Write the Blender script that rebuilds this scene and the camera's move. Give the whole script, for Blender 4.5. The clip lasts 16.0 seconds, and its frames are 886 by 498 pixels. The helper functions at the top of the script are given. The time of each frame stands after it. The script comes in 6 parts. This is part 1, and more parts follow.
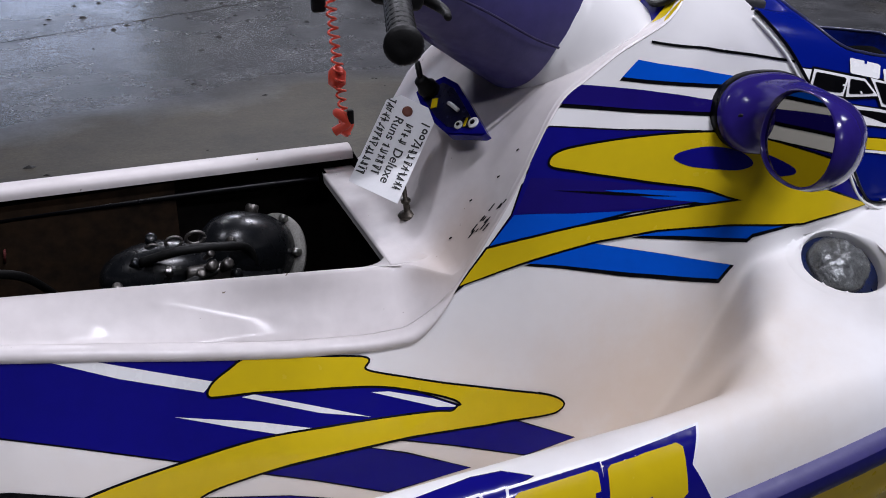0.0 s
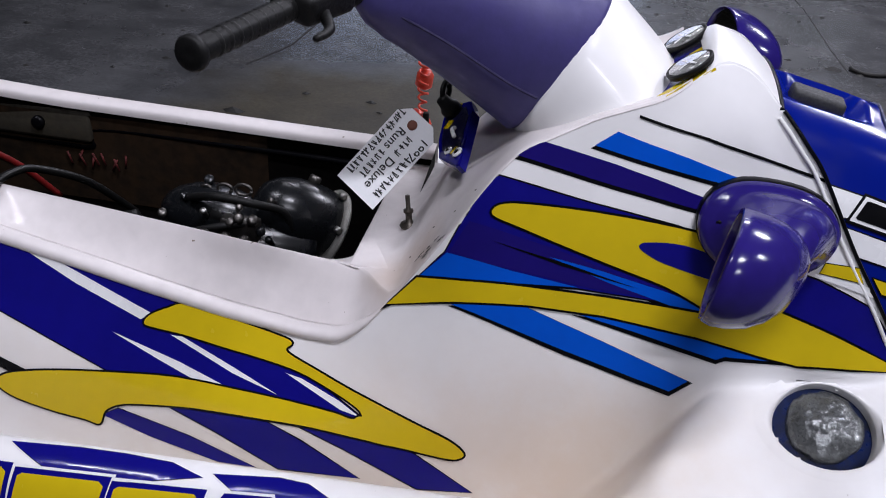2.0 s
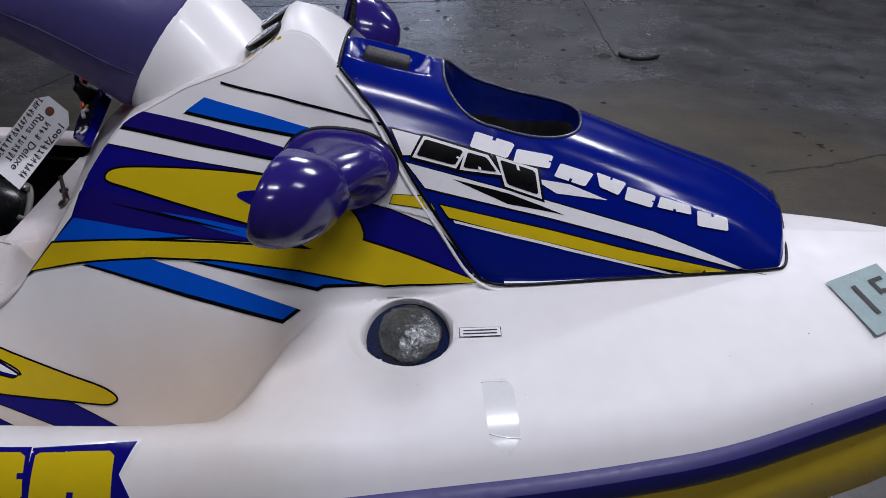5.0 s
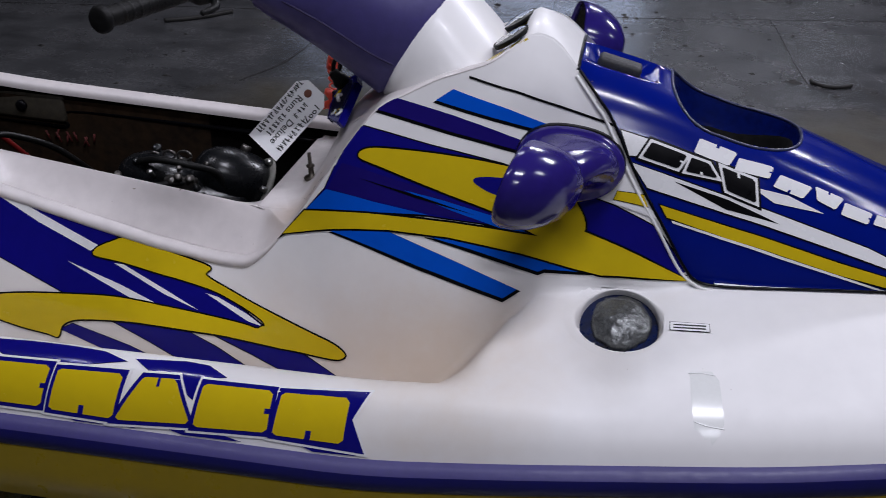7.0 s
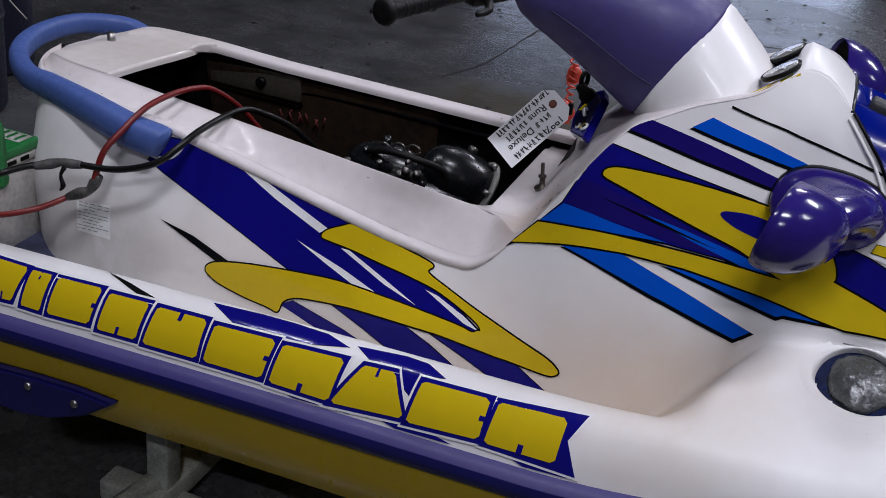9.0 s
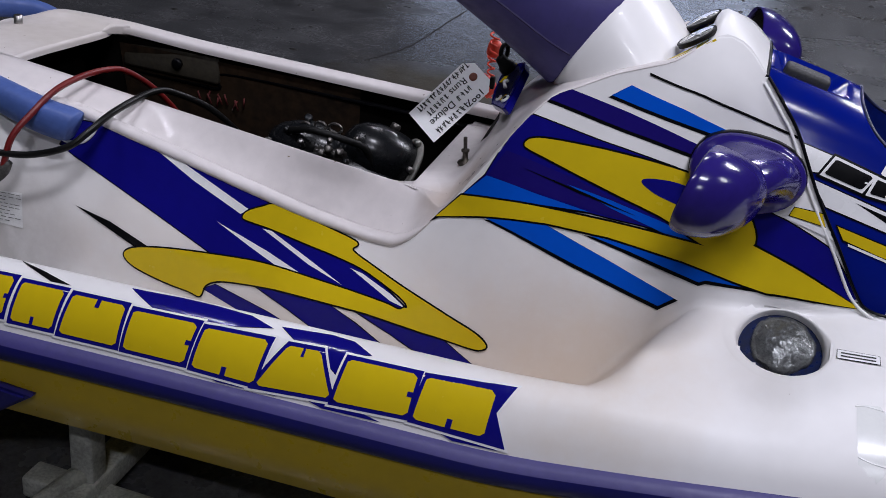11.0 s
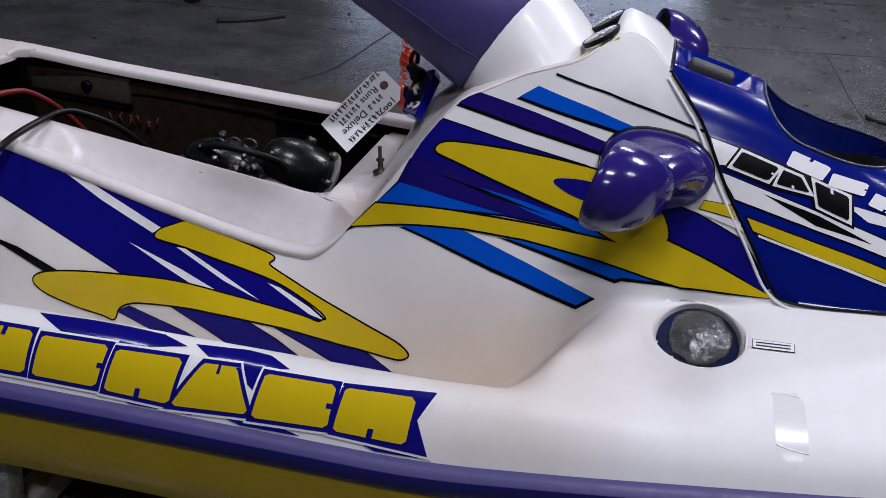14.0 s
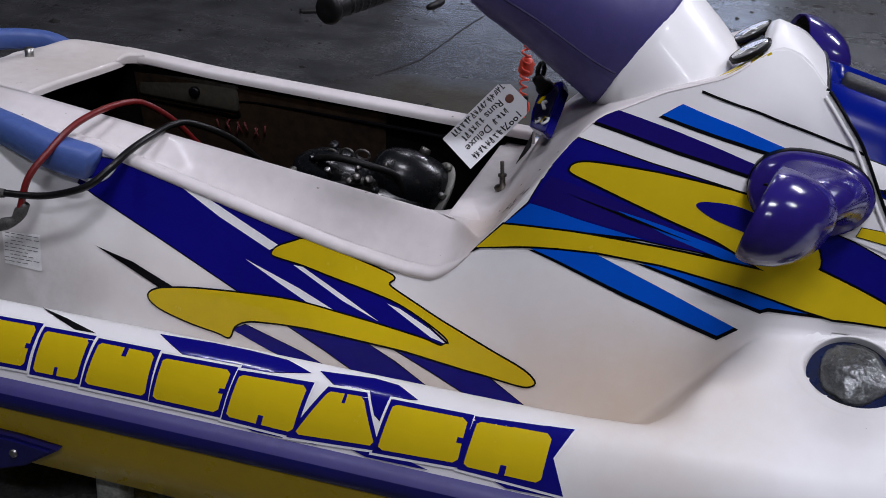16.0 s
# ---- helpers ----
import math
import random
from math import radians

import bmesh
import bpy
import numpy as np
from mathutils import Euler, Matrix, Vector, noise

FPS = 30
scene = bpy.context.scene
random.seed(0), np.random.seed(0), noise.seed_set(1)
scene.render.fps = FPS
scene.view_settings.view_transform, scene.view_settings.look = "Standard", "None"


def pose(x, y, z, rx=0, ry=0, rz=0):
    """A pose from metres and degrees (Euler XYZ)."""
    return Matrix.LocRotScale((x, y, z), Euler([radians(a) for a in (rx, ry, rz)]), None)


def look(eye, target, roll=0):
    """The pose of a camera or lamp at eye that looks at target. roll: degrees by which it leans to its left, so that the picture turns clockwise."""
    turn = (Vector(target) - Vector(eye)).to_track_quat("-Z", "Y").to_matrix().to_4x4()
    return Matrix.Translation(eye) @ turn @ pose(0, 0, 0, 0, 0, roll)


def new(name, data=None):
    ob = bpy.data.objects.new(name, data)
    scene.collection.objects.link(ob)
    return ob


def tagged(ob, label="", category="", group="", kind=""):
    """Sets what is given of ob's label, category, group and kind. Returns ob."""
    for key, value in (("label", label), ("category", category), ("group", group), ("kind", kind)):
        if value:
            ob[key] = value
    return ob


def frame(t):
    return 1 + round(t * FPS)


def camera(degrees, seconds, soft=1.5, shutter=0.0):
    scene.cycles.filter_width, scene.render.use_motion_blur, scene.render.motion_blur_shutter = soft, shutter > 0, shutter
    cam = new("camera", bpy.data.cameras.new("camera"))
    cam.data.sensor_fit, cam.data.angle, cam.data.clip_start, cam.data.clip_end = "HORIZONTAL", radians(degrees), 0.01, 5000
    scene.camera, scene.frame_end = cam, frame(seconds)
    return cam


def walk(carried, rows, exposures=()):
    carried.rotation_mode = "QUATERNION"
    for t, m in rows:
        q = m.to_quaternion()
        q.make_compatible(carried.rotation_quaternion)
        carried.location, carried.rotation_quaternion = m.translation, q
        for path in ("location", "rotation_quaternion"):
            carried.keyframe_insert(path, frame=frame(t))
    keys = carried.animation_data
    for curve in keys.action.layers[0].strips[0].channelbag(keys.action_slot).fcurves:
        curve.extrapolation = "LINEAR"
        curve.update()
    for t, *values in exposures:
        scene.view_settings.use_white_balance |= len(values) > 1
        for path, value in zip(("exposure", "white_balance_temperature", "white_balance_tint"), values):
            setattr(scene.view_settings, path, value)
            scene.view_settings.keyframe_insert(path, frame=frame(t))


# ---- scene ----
from mathutils.bvhtree import BVHTree

cam = camera(46.94, 16.0, soft=0.45, shutter=0.1)
PATH = [
    (0, (-0.7957, -1.3458, 1.4089), (-0.1580, 0.3378, 0.5378), -0.19),
    (0.5, (-0.5587, -1.3265, 1.4560), (-0.2141, 0.4511, 0.6067), 0.27),
    (1, (-0.4084, -1.2919, 1.5010), (-0.2350, 0.5305, 0.6953), 3.99),
    (1.5, (-0.2888, -1.3330, 1.5058), (-0.2551, 0.4918, 0.6879), 7.04),
    (2, (-0.1314, -1.3873, 1.4826), (-0.3471, 0.3689, 0.5503), 4.93),
    (2.5, (-0.1055, -1.4236, 1.4803), (-0.2837, 0.2781, 0.4447), 4.11),
    (3, (-0.1336, -1.4429, 1.4745), (-0.1001, 0.2698, 0.4422), 6.15),
    (3.5, (-0.0716, -1.4641, 1.4751), (0.0445, 0.2722, 0.4893), 6.11),
    (4, (0.1050, -1.4918, 1.5026), (0.1668, 0.2625, 0.5443), 4.23),
    (4.2, (0.1786, -1.5162, 1.5052), (0.2196, 0.2540, 0.5754), 3.52),
    (6.3, (0.2898, -1.6573, 1.5071), (0.2625, 0.1420, 0.6342), 2.83),
    (6.5, (0.2587, -1.6801, 1.5158), (0.1882, 0.1156, 0.6380), 3.28),
    (7, (0.1655, -1.7123, 1.5174), (-0.1132, 0.0627, 0.6390), 3.79),
    (7.5, (0.0996, -1.7361, 1.5297), (-0.4347, -0.0286, 0.6358), 3.22),
    (8, (0.0594, -1.7482, 1.5210), (-0.5948, -0.0731, 0.6458), 4.42),
    (8.2, (0.0396, -1.7407, 1.5133), (-0.6088, -0.0618, 0.6411), 5.40),
    (10.3, (0.0256, -1.7116, 1.4988), (-0.4486, 0.0000, 0.5793), 7.44),
    (10.5, (0.0395, -1.7087, 1.4841), (-0.4316, 0.0113, 0.5788), 7.42),
    (11, (0.0463, -1.7072, 1.4831), (-0.3862, 0.0257, 0.5831), 7.46),
    (11.5, (0.0499, -1.7097, 1.4796), (-0.3386, 0.0394, 0.5910), 7.66),
    (12, (0.0678, -1.7142, 1.4759), (-0.2911, 0.0481, 0.6011), 7.53),
    (12.5, (0.0879, -1.7093, 1.4810), (-0.2492, 0.0583, 0.6081), 7.12),
    (13, (0.0983, -1.7116, 1.4778), (-0.2227, 0.0641, 0.6154), 6.91),
    (13.5, (0.0922, -1.7105, 1.4714), (-0.2235, 0.0700, 0.6168), 6.75),
    (14, (0.0902, -1.6938, 1.4582), (-0.2451, 0.0869, 0.6118), 6.42),
    (14.5, (0.0813, -1.6741, 1.4444), (-0.2808, 0.1056, 0.6067), 6.16),
    (15, (0.0642, -1.6515, 1.4414), (-0.3370, 0.1184, 0.6009), 5.74),
    (15.5, (0.0388, -1.6322, 1.4398), (-0.4173, 0.1225, 0.5954), 5.33),
    (16, (-0.0329, -1.6326, 1.4750), (-0.4818, 0.1021, 0.5866), 5.35),
]
walk(cam, [(t, look(eye, target, roll)) for t, eye, target, roll in PATH], [(0, 0.06), (0.5, -0.15), (1.5, 0.0), (2.0, 0.12), (2.5, -0.09), (2.8, -0.2), (4.2, -0.37), (6.3, -0.39), (8.0, -0.33), (10.3, -0.22), (13.0, -0.18), (16.0, -0.22)])

# ---- light: a large workshop, daylight from a far door, cool tubes overhead, added fills ----
world = bpy.data.worlds.new("world")
scene.world = world
world.use_nodes = True
sky = world.node_tree.nodes.new("ShaderNodeTexSky")
sky.sky_type, sky.sun_disc, sky.sun_elevation, sky.sun_rotation = "NISHITA", False, radians(35), radians(200)
world.node_tree.links.new(sky.outputs[0], world.node_tree.nodes["Background"].inputs[0])
world.node_tree.nodes["Background"].inputs[1].default_value = 0.12


def area(name, at, target, sx, sy, power, colour):
    d = bpy.data.lights.new(name, "AREA")
    d.shape, d.size, d.size_y, d.energy, d.color = "RECTANGLE", sx, sy, power, colour
    ob = new(name, d)
    ob.matrix_world = look(at, target)
    return ob


# lamps at y -4.6 and 7.0 are added fills for hull and far floor
for tx, ty, power in ((0.7, -1.7, 130), (-2.3, -0.9, 52), (3.7, -0.4, 78), (-0.9, 3.6, 52), (2.8, 3.4, 190), (0.9, -4.6, 108), (1.0, 7.0, 190)):
    area("tube_and_fill_light", (tx, ty, 4.7), (tx, ty, 0), 1.25, 0.12, power, (0.868, 0.870, 1.0))
area("door_light", (-2.5, 15.8, 1.2), (-2.5, 0, 1.2), 6.0, 2.2, 62, (0.58, 0.63, 1.0))
# unseen strip high on the north wall, added to put glints on wet floor
area("tube_and_fill_light", (0.8, 15.7, 3.1), (0.8, 0, 2.6), 6.5, 0.2, 14, (0.8, 0.85, 1.0))

# ---- materials ----


def mat(name, colour, rough=0.5, metal=0.0, vary=0.0, scale=8.0, bump=0.0, bscale=60.0, coat=0.0, second=None, spec=0.5, specks=0.0):
    """A plain surface with two scales of colour change, roughness wear and fine relief."""
    m = bpy.data.materials.new(name)
    m.use_nodes = True
    nt = m.node_tree
    b = nt.nodes["Principled BSDF"]
    b.inputs["Metallic"].default_value = metal
    b.inputs["Specular IOR Level"].default_value = spec
    b.inputs["Coat Weight"].default_value = coat
    b.inputs["Coat Roughness"].default_value = 0.08
    tc = nt.nodes.new("ShaderNodeTexCoord")
    n1 = nt.nodes.new("ShaderNodeTexNoise")
    n1.inputs["Scale"].default_value, n1.inputs["Detail"].default_value = scale, 6
    n2 = nt.nodes.new("ShaderNodeTexNoise")
    n2.inputs["Scale"].default_value, n2.inputs["Detail"].default_value = scale * 9, 4
    for n in (n1, n2):
        nt.links.new(tc.outputs["Object"], n.inputs["Vector"])
    add = nt.nodes.new("ShaderNodeMath")
    add.operation = "ADD"
    nt.links.new(n1.outputs[0], add.inputs[0])
    nt.links.new(n2.outputs[0], add.inputs[1])
    ramp = nt.nodes.new("ShaderNodeValToRGB")
    c = colour
    dark = second or tuple(v * (1 - vary) for v in c)
    ramp.color_ramp.elements[0].position, ramp.color_ramp.elements[0].color = 0.36, (*dark, 1)
    ramp.color_ramp.elements[1].position, ramp.color_ramp.elements[1].color = 0.62, (*c, 1)
    half = nt.nodes.new("ShaderNodeMath")
    half.operation = "MULTIPLY"
    half.inputs[1].default_value = 0.5
    nt.links.new(add.outputs[0], half.inputs[0])
    nt.links.new(half.outputs[0], ramp.inputs[0])
    top = ramp.outputs[0]
    if specks:  # sparse dark chips
        n4 = nt.nodes.new("ShaderNodeTexNoise")
        n4.inputs["Scale"].default_value, n4.inputs["Detail"].default_value, n4.inputs["Roughness"].default_value = 70, 3, 0.6
        nt.links.new(tc.outputs["Object"], n4.inputs["Vector"])
        chip = nt.nodes.new("ShaderNodeMapRange")
        chip.inputs[1].default_value, chip.inputs[2].default_value = specks, specks + 0.03
        nt.links.new(n4.outputs[0], chip.inputs[0])
        mx = nt.nodes.new("ShaderNodeMix")
        mx.data_type = "RGBA"
        mx.inputs["B"].default_value = (0.16, 0.12, 0.08, 1)
        nt.links.new(chip.outputs[0], mx.inputs["Factor"])
        nt.links.new(top, mx.inputs["A"])
        top = mx.outputs["Result"]
    nt.links.new(top, b.inputs["Base Color"])
    mr = nt.nodes.new("ShaderNodeMapRange")
    mr.inputs[1].default_value, mr.inputs[2].default_value = 0.3, 0.7
    mr.inputs[3].default_value, mr.inputs[4].default_value = min(1, rough * 1.25), rough * 0.85
    nt.links.new(n2.outputs[0], mr.inputs[0])
    nt.links.new(mr.outputs[0], b.inputs["Roughness"])
    if bump:
        n3 = nt.nodes.new("ShaderNodeTexNoise")
        n3.inputs["Scale"].default_value, n3.inputs["Detail"].default_value = bscale, 5
        nt.links.new(tc.outputs["Object"], n3.inputs["Vector"])
        bp = nt.nodes.new("ShaderNodeBump")
        bp.inputs["Strength"].default_value, bp.inputs["Distance"].default_value = bump, 0.004
        nt.links.new(n3.outputs[0], bp.inputs["Height"])
        nt.links.new(bp.outputs[0], b.inputs["Normal"])
    return m


GEL = mat("white_gelcoat", (0.80, 0.79, 0.785), 0.36, vary=0.05, scale=3, coat=0.12)
DECKM = mat("stained_white_gelcoat", (0.79, 0.78, 0.775), 0.5, vary=0.05, scale=3, spec=0.35, specks=0.76)
RIMM = mat("scuffed_white_gelcoat", (0.70, 0.655, 0.645), 0.42, vary=0.10, scale=5, coat=0.1, specks=0.715)


def stain(material, at, size, colour, amount):
    """A soft blotch of old dirt, broken up by noise."""
    nt = material.node_tree
    b = nt.nodes["Principled BSDF"]
    was = b.inputs["Base Color"].links[0].from_socket
    tc = nt.nodes.new("ShaderNodeTexCoord")
    mp = nt.nodes.new("ShaderNodeMapping")
    mp.vector_type = "TEXTURE"
    mp.inputs["Location"].default_value, mp.inputs["Scale"].default_value = at, size
    gr = nt.nodes.new("ShaderNodeTexGradient")
    gr.gradient_type = "SPHERICAL"
    ns = nt.nodes.new("ShaderNodeTexNoise")
    ns.inputs["Scale"].default_value, ns.inputs["Detail"].default_value, ns.inputs["Roughness"].default_value = 9, 6, 0.65
    mu = nt.nodes.new("ShaderNodeMath")
    mu.operation = "MULTIPLY"
    mr = nt.nodes.new("ShaderNodeMapRange")
    mr.inputs[1].default_value, mr.inputs[2].default_value, mr.inputs[4].default_value = 0.04, 0.34, amount
    mx = nt.nodes.new("ShaderNodeMix")
    mx.data_type = "RGBA"
    mx.inputs["B"].default_value = (*colour, 1)
    nt.links.new(tc.outputs["Object"], mp.inputs["Vector"])
    nt.links.new(mp.outputs[0], gr.inputs["Vector"])
    nt.links.new(tc.outputs["Object"], ns.inputs["Vector"])
    nt.links.new(gr.outputs["Fac"], mu.inputs[0])
    nt.links.new(ns.outputs[0], mu.inputs[1])
    nt.links.new(mu.outputs[0], mr.inputs[0])
    nt.links.new(mr.outputs[0], mx.inputs["Factor"])
    nt.links.new(was, mx.inputs["A"])
    nt.links.new(mx.outputs["Result"], b.inputs["Base Color"])


stain(DECKM, (-0.02, -0.33, 0.57), (0.30, 0.25, 0.2), (0.60, 0.46, 0.28), 0.6)
stain(DECKM, (-0.45, -0.33, 0.50), (0.5, 0.14, 0.1), (0.52, 0.42, 0.28), 0.5)
stain(DECKM, (0.232, -0.40, 0.70), (0.05, 0.075, 0.2), (0.50, 0.47, 0.43), 0.15)
stain(DECKM, (-0.12, -0.32, 0.60), (0.55, 0.22, 0.24), (0.70, 0.60, 0.52), 0.55)
stain(DECKM, (-0.75, -0.30, 0.60), (0.55, 0.2, 0.2), (0.70, 0.63, 0.57), 0.5)
stain(DECKM, (-1.2, -0.25, 0.55), (0.25, 0.3, 0.25), (0.40, 0.38, 0.36), 0.75)
stain(RIMM, (-0.33, -0.17, 0.80), (0.09, 0.09, 0.12), (0.50, 0.40, 0.33), 0.7)
stain(RIMM, (-1.3, 0.1, 0.83), (0.2, 0.3, 0.1), (0.55, 0.5, 0.44), 0.6)
YELLOW = mat("yellow_vinyl", (0.60, 0.44, 0.008), 0.22, vary=0.06, scale=5, coat=0.1, spec=0.35)
NAVY = mat("navy_vinyl", (0.006, 0.005, 0.175), 0.14, vary=0.12, scale=5, spec=0.35, specks=0.775)
PURPLE = mat("purple_vinyl", (0.011, 0.006, 0.135), 0.14, vary=0.1, scale=5, spec=0.35)
SKY = mat("blue_vinyl", (0.001, 0.082, 0.55), 0.16, vary=0.08, scale=5, spec=0.35)
BLACK = mat("black_vinyl", (0.002, 0.002, 0.003), 0.3, vary=0.2, scale=5, spec=0.15)
WHITEV = mat("white_vinyl", (0.8, 0.8, 0.8), 0.25, vary=0.04, scale=5, coat=0.3)
HOODBLUE = mat("blue_gelcoat", (0.001, 0.008, 0.175), 0.16, vary=0.1, scale=3, spec=0.3, specks=0.78)
HULLY = mat("yellow_gelcoat", (0.60, 0.42, 0.012), 0.3, vary=0.1, scale=4, coat=0.2)
RAIL_P = mat("purple_rubber", (0.047, 0.040, 0.165), 0.45, vary=0.15, scale=9, bump=0.1)
RAIL_N = mat("navy_rubber", (0.006, 0.006, 0.085), 0.35, vary=0.2, scale=9, bump=0.1)
PAD = mat("purple_foam_vinyl", (0.052, 0.043, 0.175), 0.5, vary=0.18, scale=6, bump=0.06, bscale=160)
MIRP = mat("purple_plastic", (0.020, 0.012, 0.135), 0.15, vary=0.2, scale=7, spec=0.4)
RUBBER = mat("black_rubber", (0.006, 0.006, 0.006), 0.5, vary=0.4, scale=30, bump=0.07, bscale=300, spec=0.22)
ENGM = mat("black_engine_paint", (0.007, 0.008, 0.0095), 0.25, vary=0.4, scale=3, spec=0.4)
STEEL = mat("dull_steel", (0.45, 0.44, 0.42), 0.35, metal=1.0, vary=0.3, scale=30)
# near-black holds the bay's shade; chips and battery slots use it too
LININ = mat("bay_shade_and_chip_black", (0.004, 0.003, 0.0025), 0.9, vary=0.6, scale=6, bump=0.3, bscale=40, spec=0.1)
BAYWOOD = mat("brown_stained_board", (0.032, 0.018, 0.009), 0.75, vary=0.75, scale=5, bump=0.3, bscale=40, spec=0.2)
GRABB = mat("blue_grab_rubber", (0.06, 0.11, 0.33), 0.5, vary=0.15, scale=8, bump=0.15, bscale=120)
FLOORM = bpy.data.materials.new("stained_concrete")
FLOORM.use_nodes = True
ft = FLOORM.node_tree
fb = ft.nodes["Principled BSDF"]
ftc = ft.nodes.new("ShaderNodeTexCoord")


def fnoise(scale, detail, rough=0.6):
    n = ft.nodes.new("ShaderNodeTexNoise")
    n.inputs["Scale"].default_value, n.inputs["Detail"].default_value, n.inputs["Roughness"].default_value = scale, detail, rough
    ft.links.new(ftc.outputs["Object"], n.inputs["Vector"])
    return n.outputs[0]


def framp(src, *stops):
    r = ft.nodes.new("ShaderNodeValToRGB")
    while len(r.color_ramp.elements) < len(stops):
        r.color_ramp.elements.new(0.5)
    for e, (p, c) in zip(r.color_ramp.elements, stops):
        e.position, e.color = p, (*c, 1)
    ft.links.new(src, r.inputs[0])
    return r.outputs[0]


def fmix(kind, fac, a, b):
    m = ft.nodes.new("ShaderNodeMix")
    m.data_type, m.blend_type = "RGBA", kind
    if isinstance(fac, float):
        m.inputs["Factor"].default_value = fac
    else:
        ft.links.new(fac, m.inputs["Factor"])
    ft.links.new(a, m.inputs["A"])
    ft.links.new(b, m.inputs["B"])
    return m.outputs["Result"]


zone = ft.nodes.new("ShaderNodeMapping")
zone.vector_type = "TEXTURE"
zone.inputs["Location"].default_value, zone.inputs["Scale"].default_value = (0.5, 1.75, 0), (2.9, 1.9, 1)
ft.links.new(ftc.outputs["Object"], zone.inputs["Vector"])
spread = ft.nodes.new("ShaderNodeTexGradient")
spread.gradient_type = "SPHERICAL"
ft.links.new(zone.outputs[0], spread.inputs["Vector"])
rough_edge = ft.nodes.new("ShaderNodeMath")
rough_edge.operation = "MULTIPLY_ADD"
rough_edge.inputs[1].default_value = 0.9
ft.links.new(fnoise(0.9, 6), rough_edge.inputs[0])
ft.links.new(spread.outputs["Fac"], rough_edge.inputs[2])
mud = framp(rough_edge.outputs[0], (0.52, (0, 0, 0)), (0.72, (1, 1, 1)))
grey = framp(fnoise(3.0, 8, 0.7), (0.30, (0.040, 0.041, 0.044)), (0.68, (0.120, 0.121, 0.127)))
brown = framp(fnoise(2.2, 8, 0.7), (0.32, (0.020, 0.016, 0.010)), (0.66, (0.066, 0.055, 0.034)))
grit = framp(fnoise(55.0, 5, 0.75), (0.34, (0.42, 0.42, 0.42)), (0.60, (1, 1, 1)))
ft.links.new(fmix("MULTIPLY", 0.8, fmix("MIX", mud, grey, brown), grit), fb.inputs["Base Color"])
damp = framp(fnoise(0.9, 7, 0.65), (0.44, (0.28, 0.28, 0.28)), (0.62, (0.15, 0.15, 0.15)))
dry = ft.nodes.new("ShaderNodeRGB")
dry.outputs[0].default_value = (0.58, 0.58, 0.58, 1)
puddle = framp(fnoise(1.7, 6, 0.62), (0.655, (0, 0, 0)), (0.675, (1, 1, 1)))
film_wet = ft.nodes.new("ShaderNodeRGB")
film_wet.outputs[0].default_value = (0.09, 0.09, 0.09, 1)
ft.links.new(fmix("MIX", puddle, fmix("MIX", mud, damp, dry.outputs[0]), film_wet.outputs[0]), fb.inputs["Roughness"])
fb.inputs["Specular IOR Level"].default_value = 0.5
fbump = ft.nodes.new("ShaderNodeBump")
fbump.inputs["Strength"].default_value, fbump.inputs["Distance"].default_value = 0.25, 0.008
ft.links.new(fnoise(14.0, 9, 0.7), fbump.inputs["Height"])
ft.links.new(fbump.outputs[0], fb.inputs["Normal"])
PAPER = mat("card_paper", (0.84, 0.84, 0.85), 0.6, vary=0.05, scale=30)

# ---- mesh helpers ----


def mesh_ob(name, bm, material, smooth=True):
    me = bpy.data.meshes.new(name)
    bmesh.ops.recalc_face_normals(bm, faces=bm.faces)
    bm.to_mesh(me)
    bm.free()
    for p in me.polygons:
        p.use_smooth = smooth
    for m in material if isinstance(material, (list, tuple)) else (material,):
        me.materials.append(m)
    return new(name, me)


def part(name, bm, material, parent, label="", smooth=True):
    ob = mesh_ob(name, bm, material, smooth)
    ob.parent = parent
    if label:
        ob["label"] = label
    return ob


def thing(name, label, category, group="", kind=""):
    return tagged(new(name), label, category, group, kind)


def loft(rows, closed=False, caps=False):
    """A skin through rows of points; closed: each row is a ring."""
    bm = bmesh.new()
    vs = [[bm.verts.new(p) for p in row] for row in rows]
    n = len(rows[0])
    for a, b in zip(vs, vs[1:]):
        for i in range(n if closed else n - 1):
            j = (i + 1) % n
            bm.faces.new((a[i], a[j], b[j], b[i]))
    if caps:
        bm.faces.new(vs[0])
        bm.faces.new(vs[-1][::-1])
    bmesh.ops.remove_doubles(bm, verts=bm.verts, dist=1e-5)
    return bm


def curve(points, n=8, closed=False):
    """Catmull-Rom through the points."""
    p = [Vector(q) for q in points]
    k = len(p)
    out = []
    for i in range(k if closed else k - 1):
        if closed:
            a, b, c, d = (p[(i + j - 1) % k] for j in range(4))
        else:
            a, b, c, d = p[max(i - 1, 0)], p[i], p[i + 1], p[min(i + 2, k - 1)]
        for s in range(n):
            t = s / n
            out.append(0.5 * (2 * b + (c - a) * t + (2 * a - 5 * b + 4 * c - d) * t * t + (3 * b - a - 3 * c + d) * t ** 3))
    if not closed:
        out.append(p[-1])
    return out


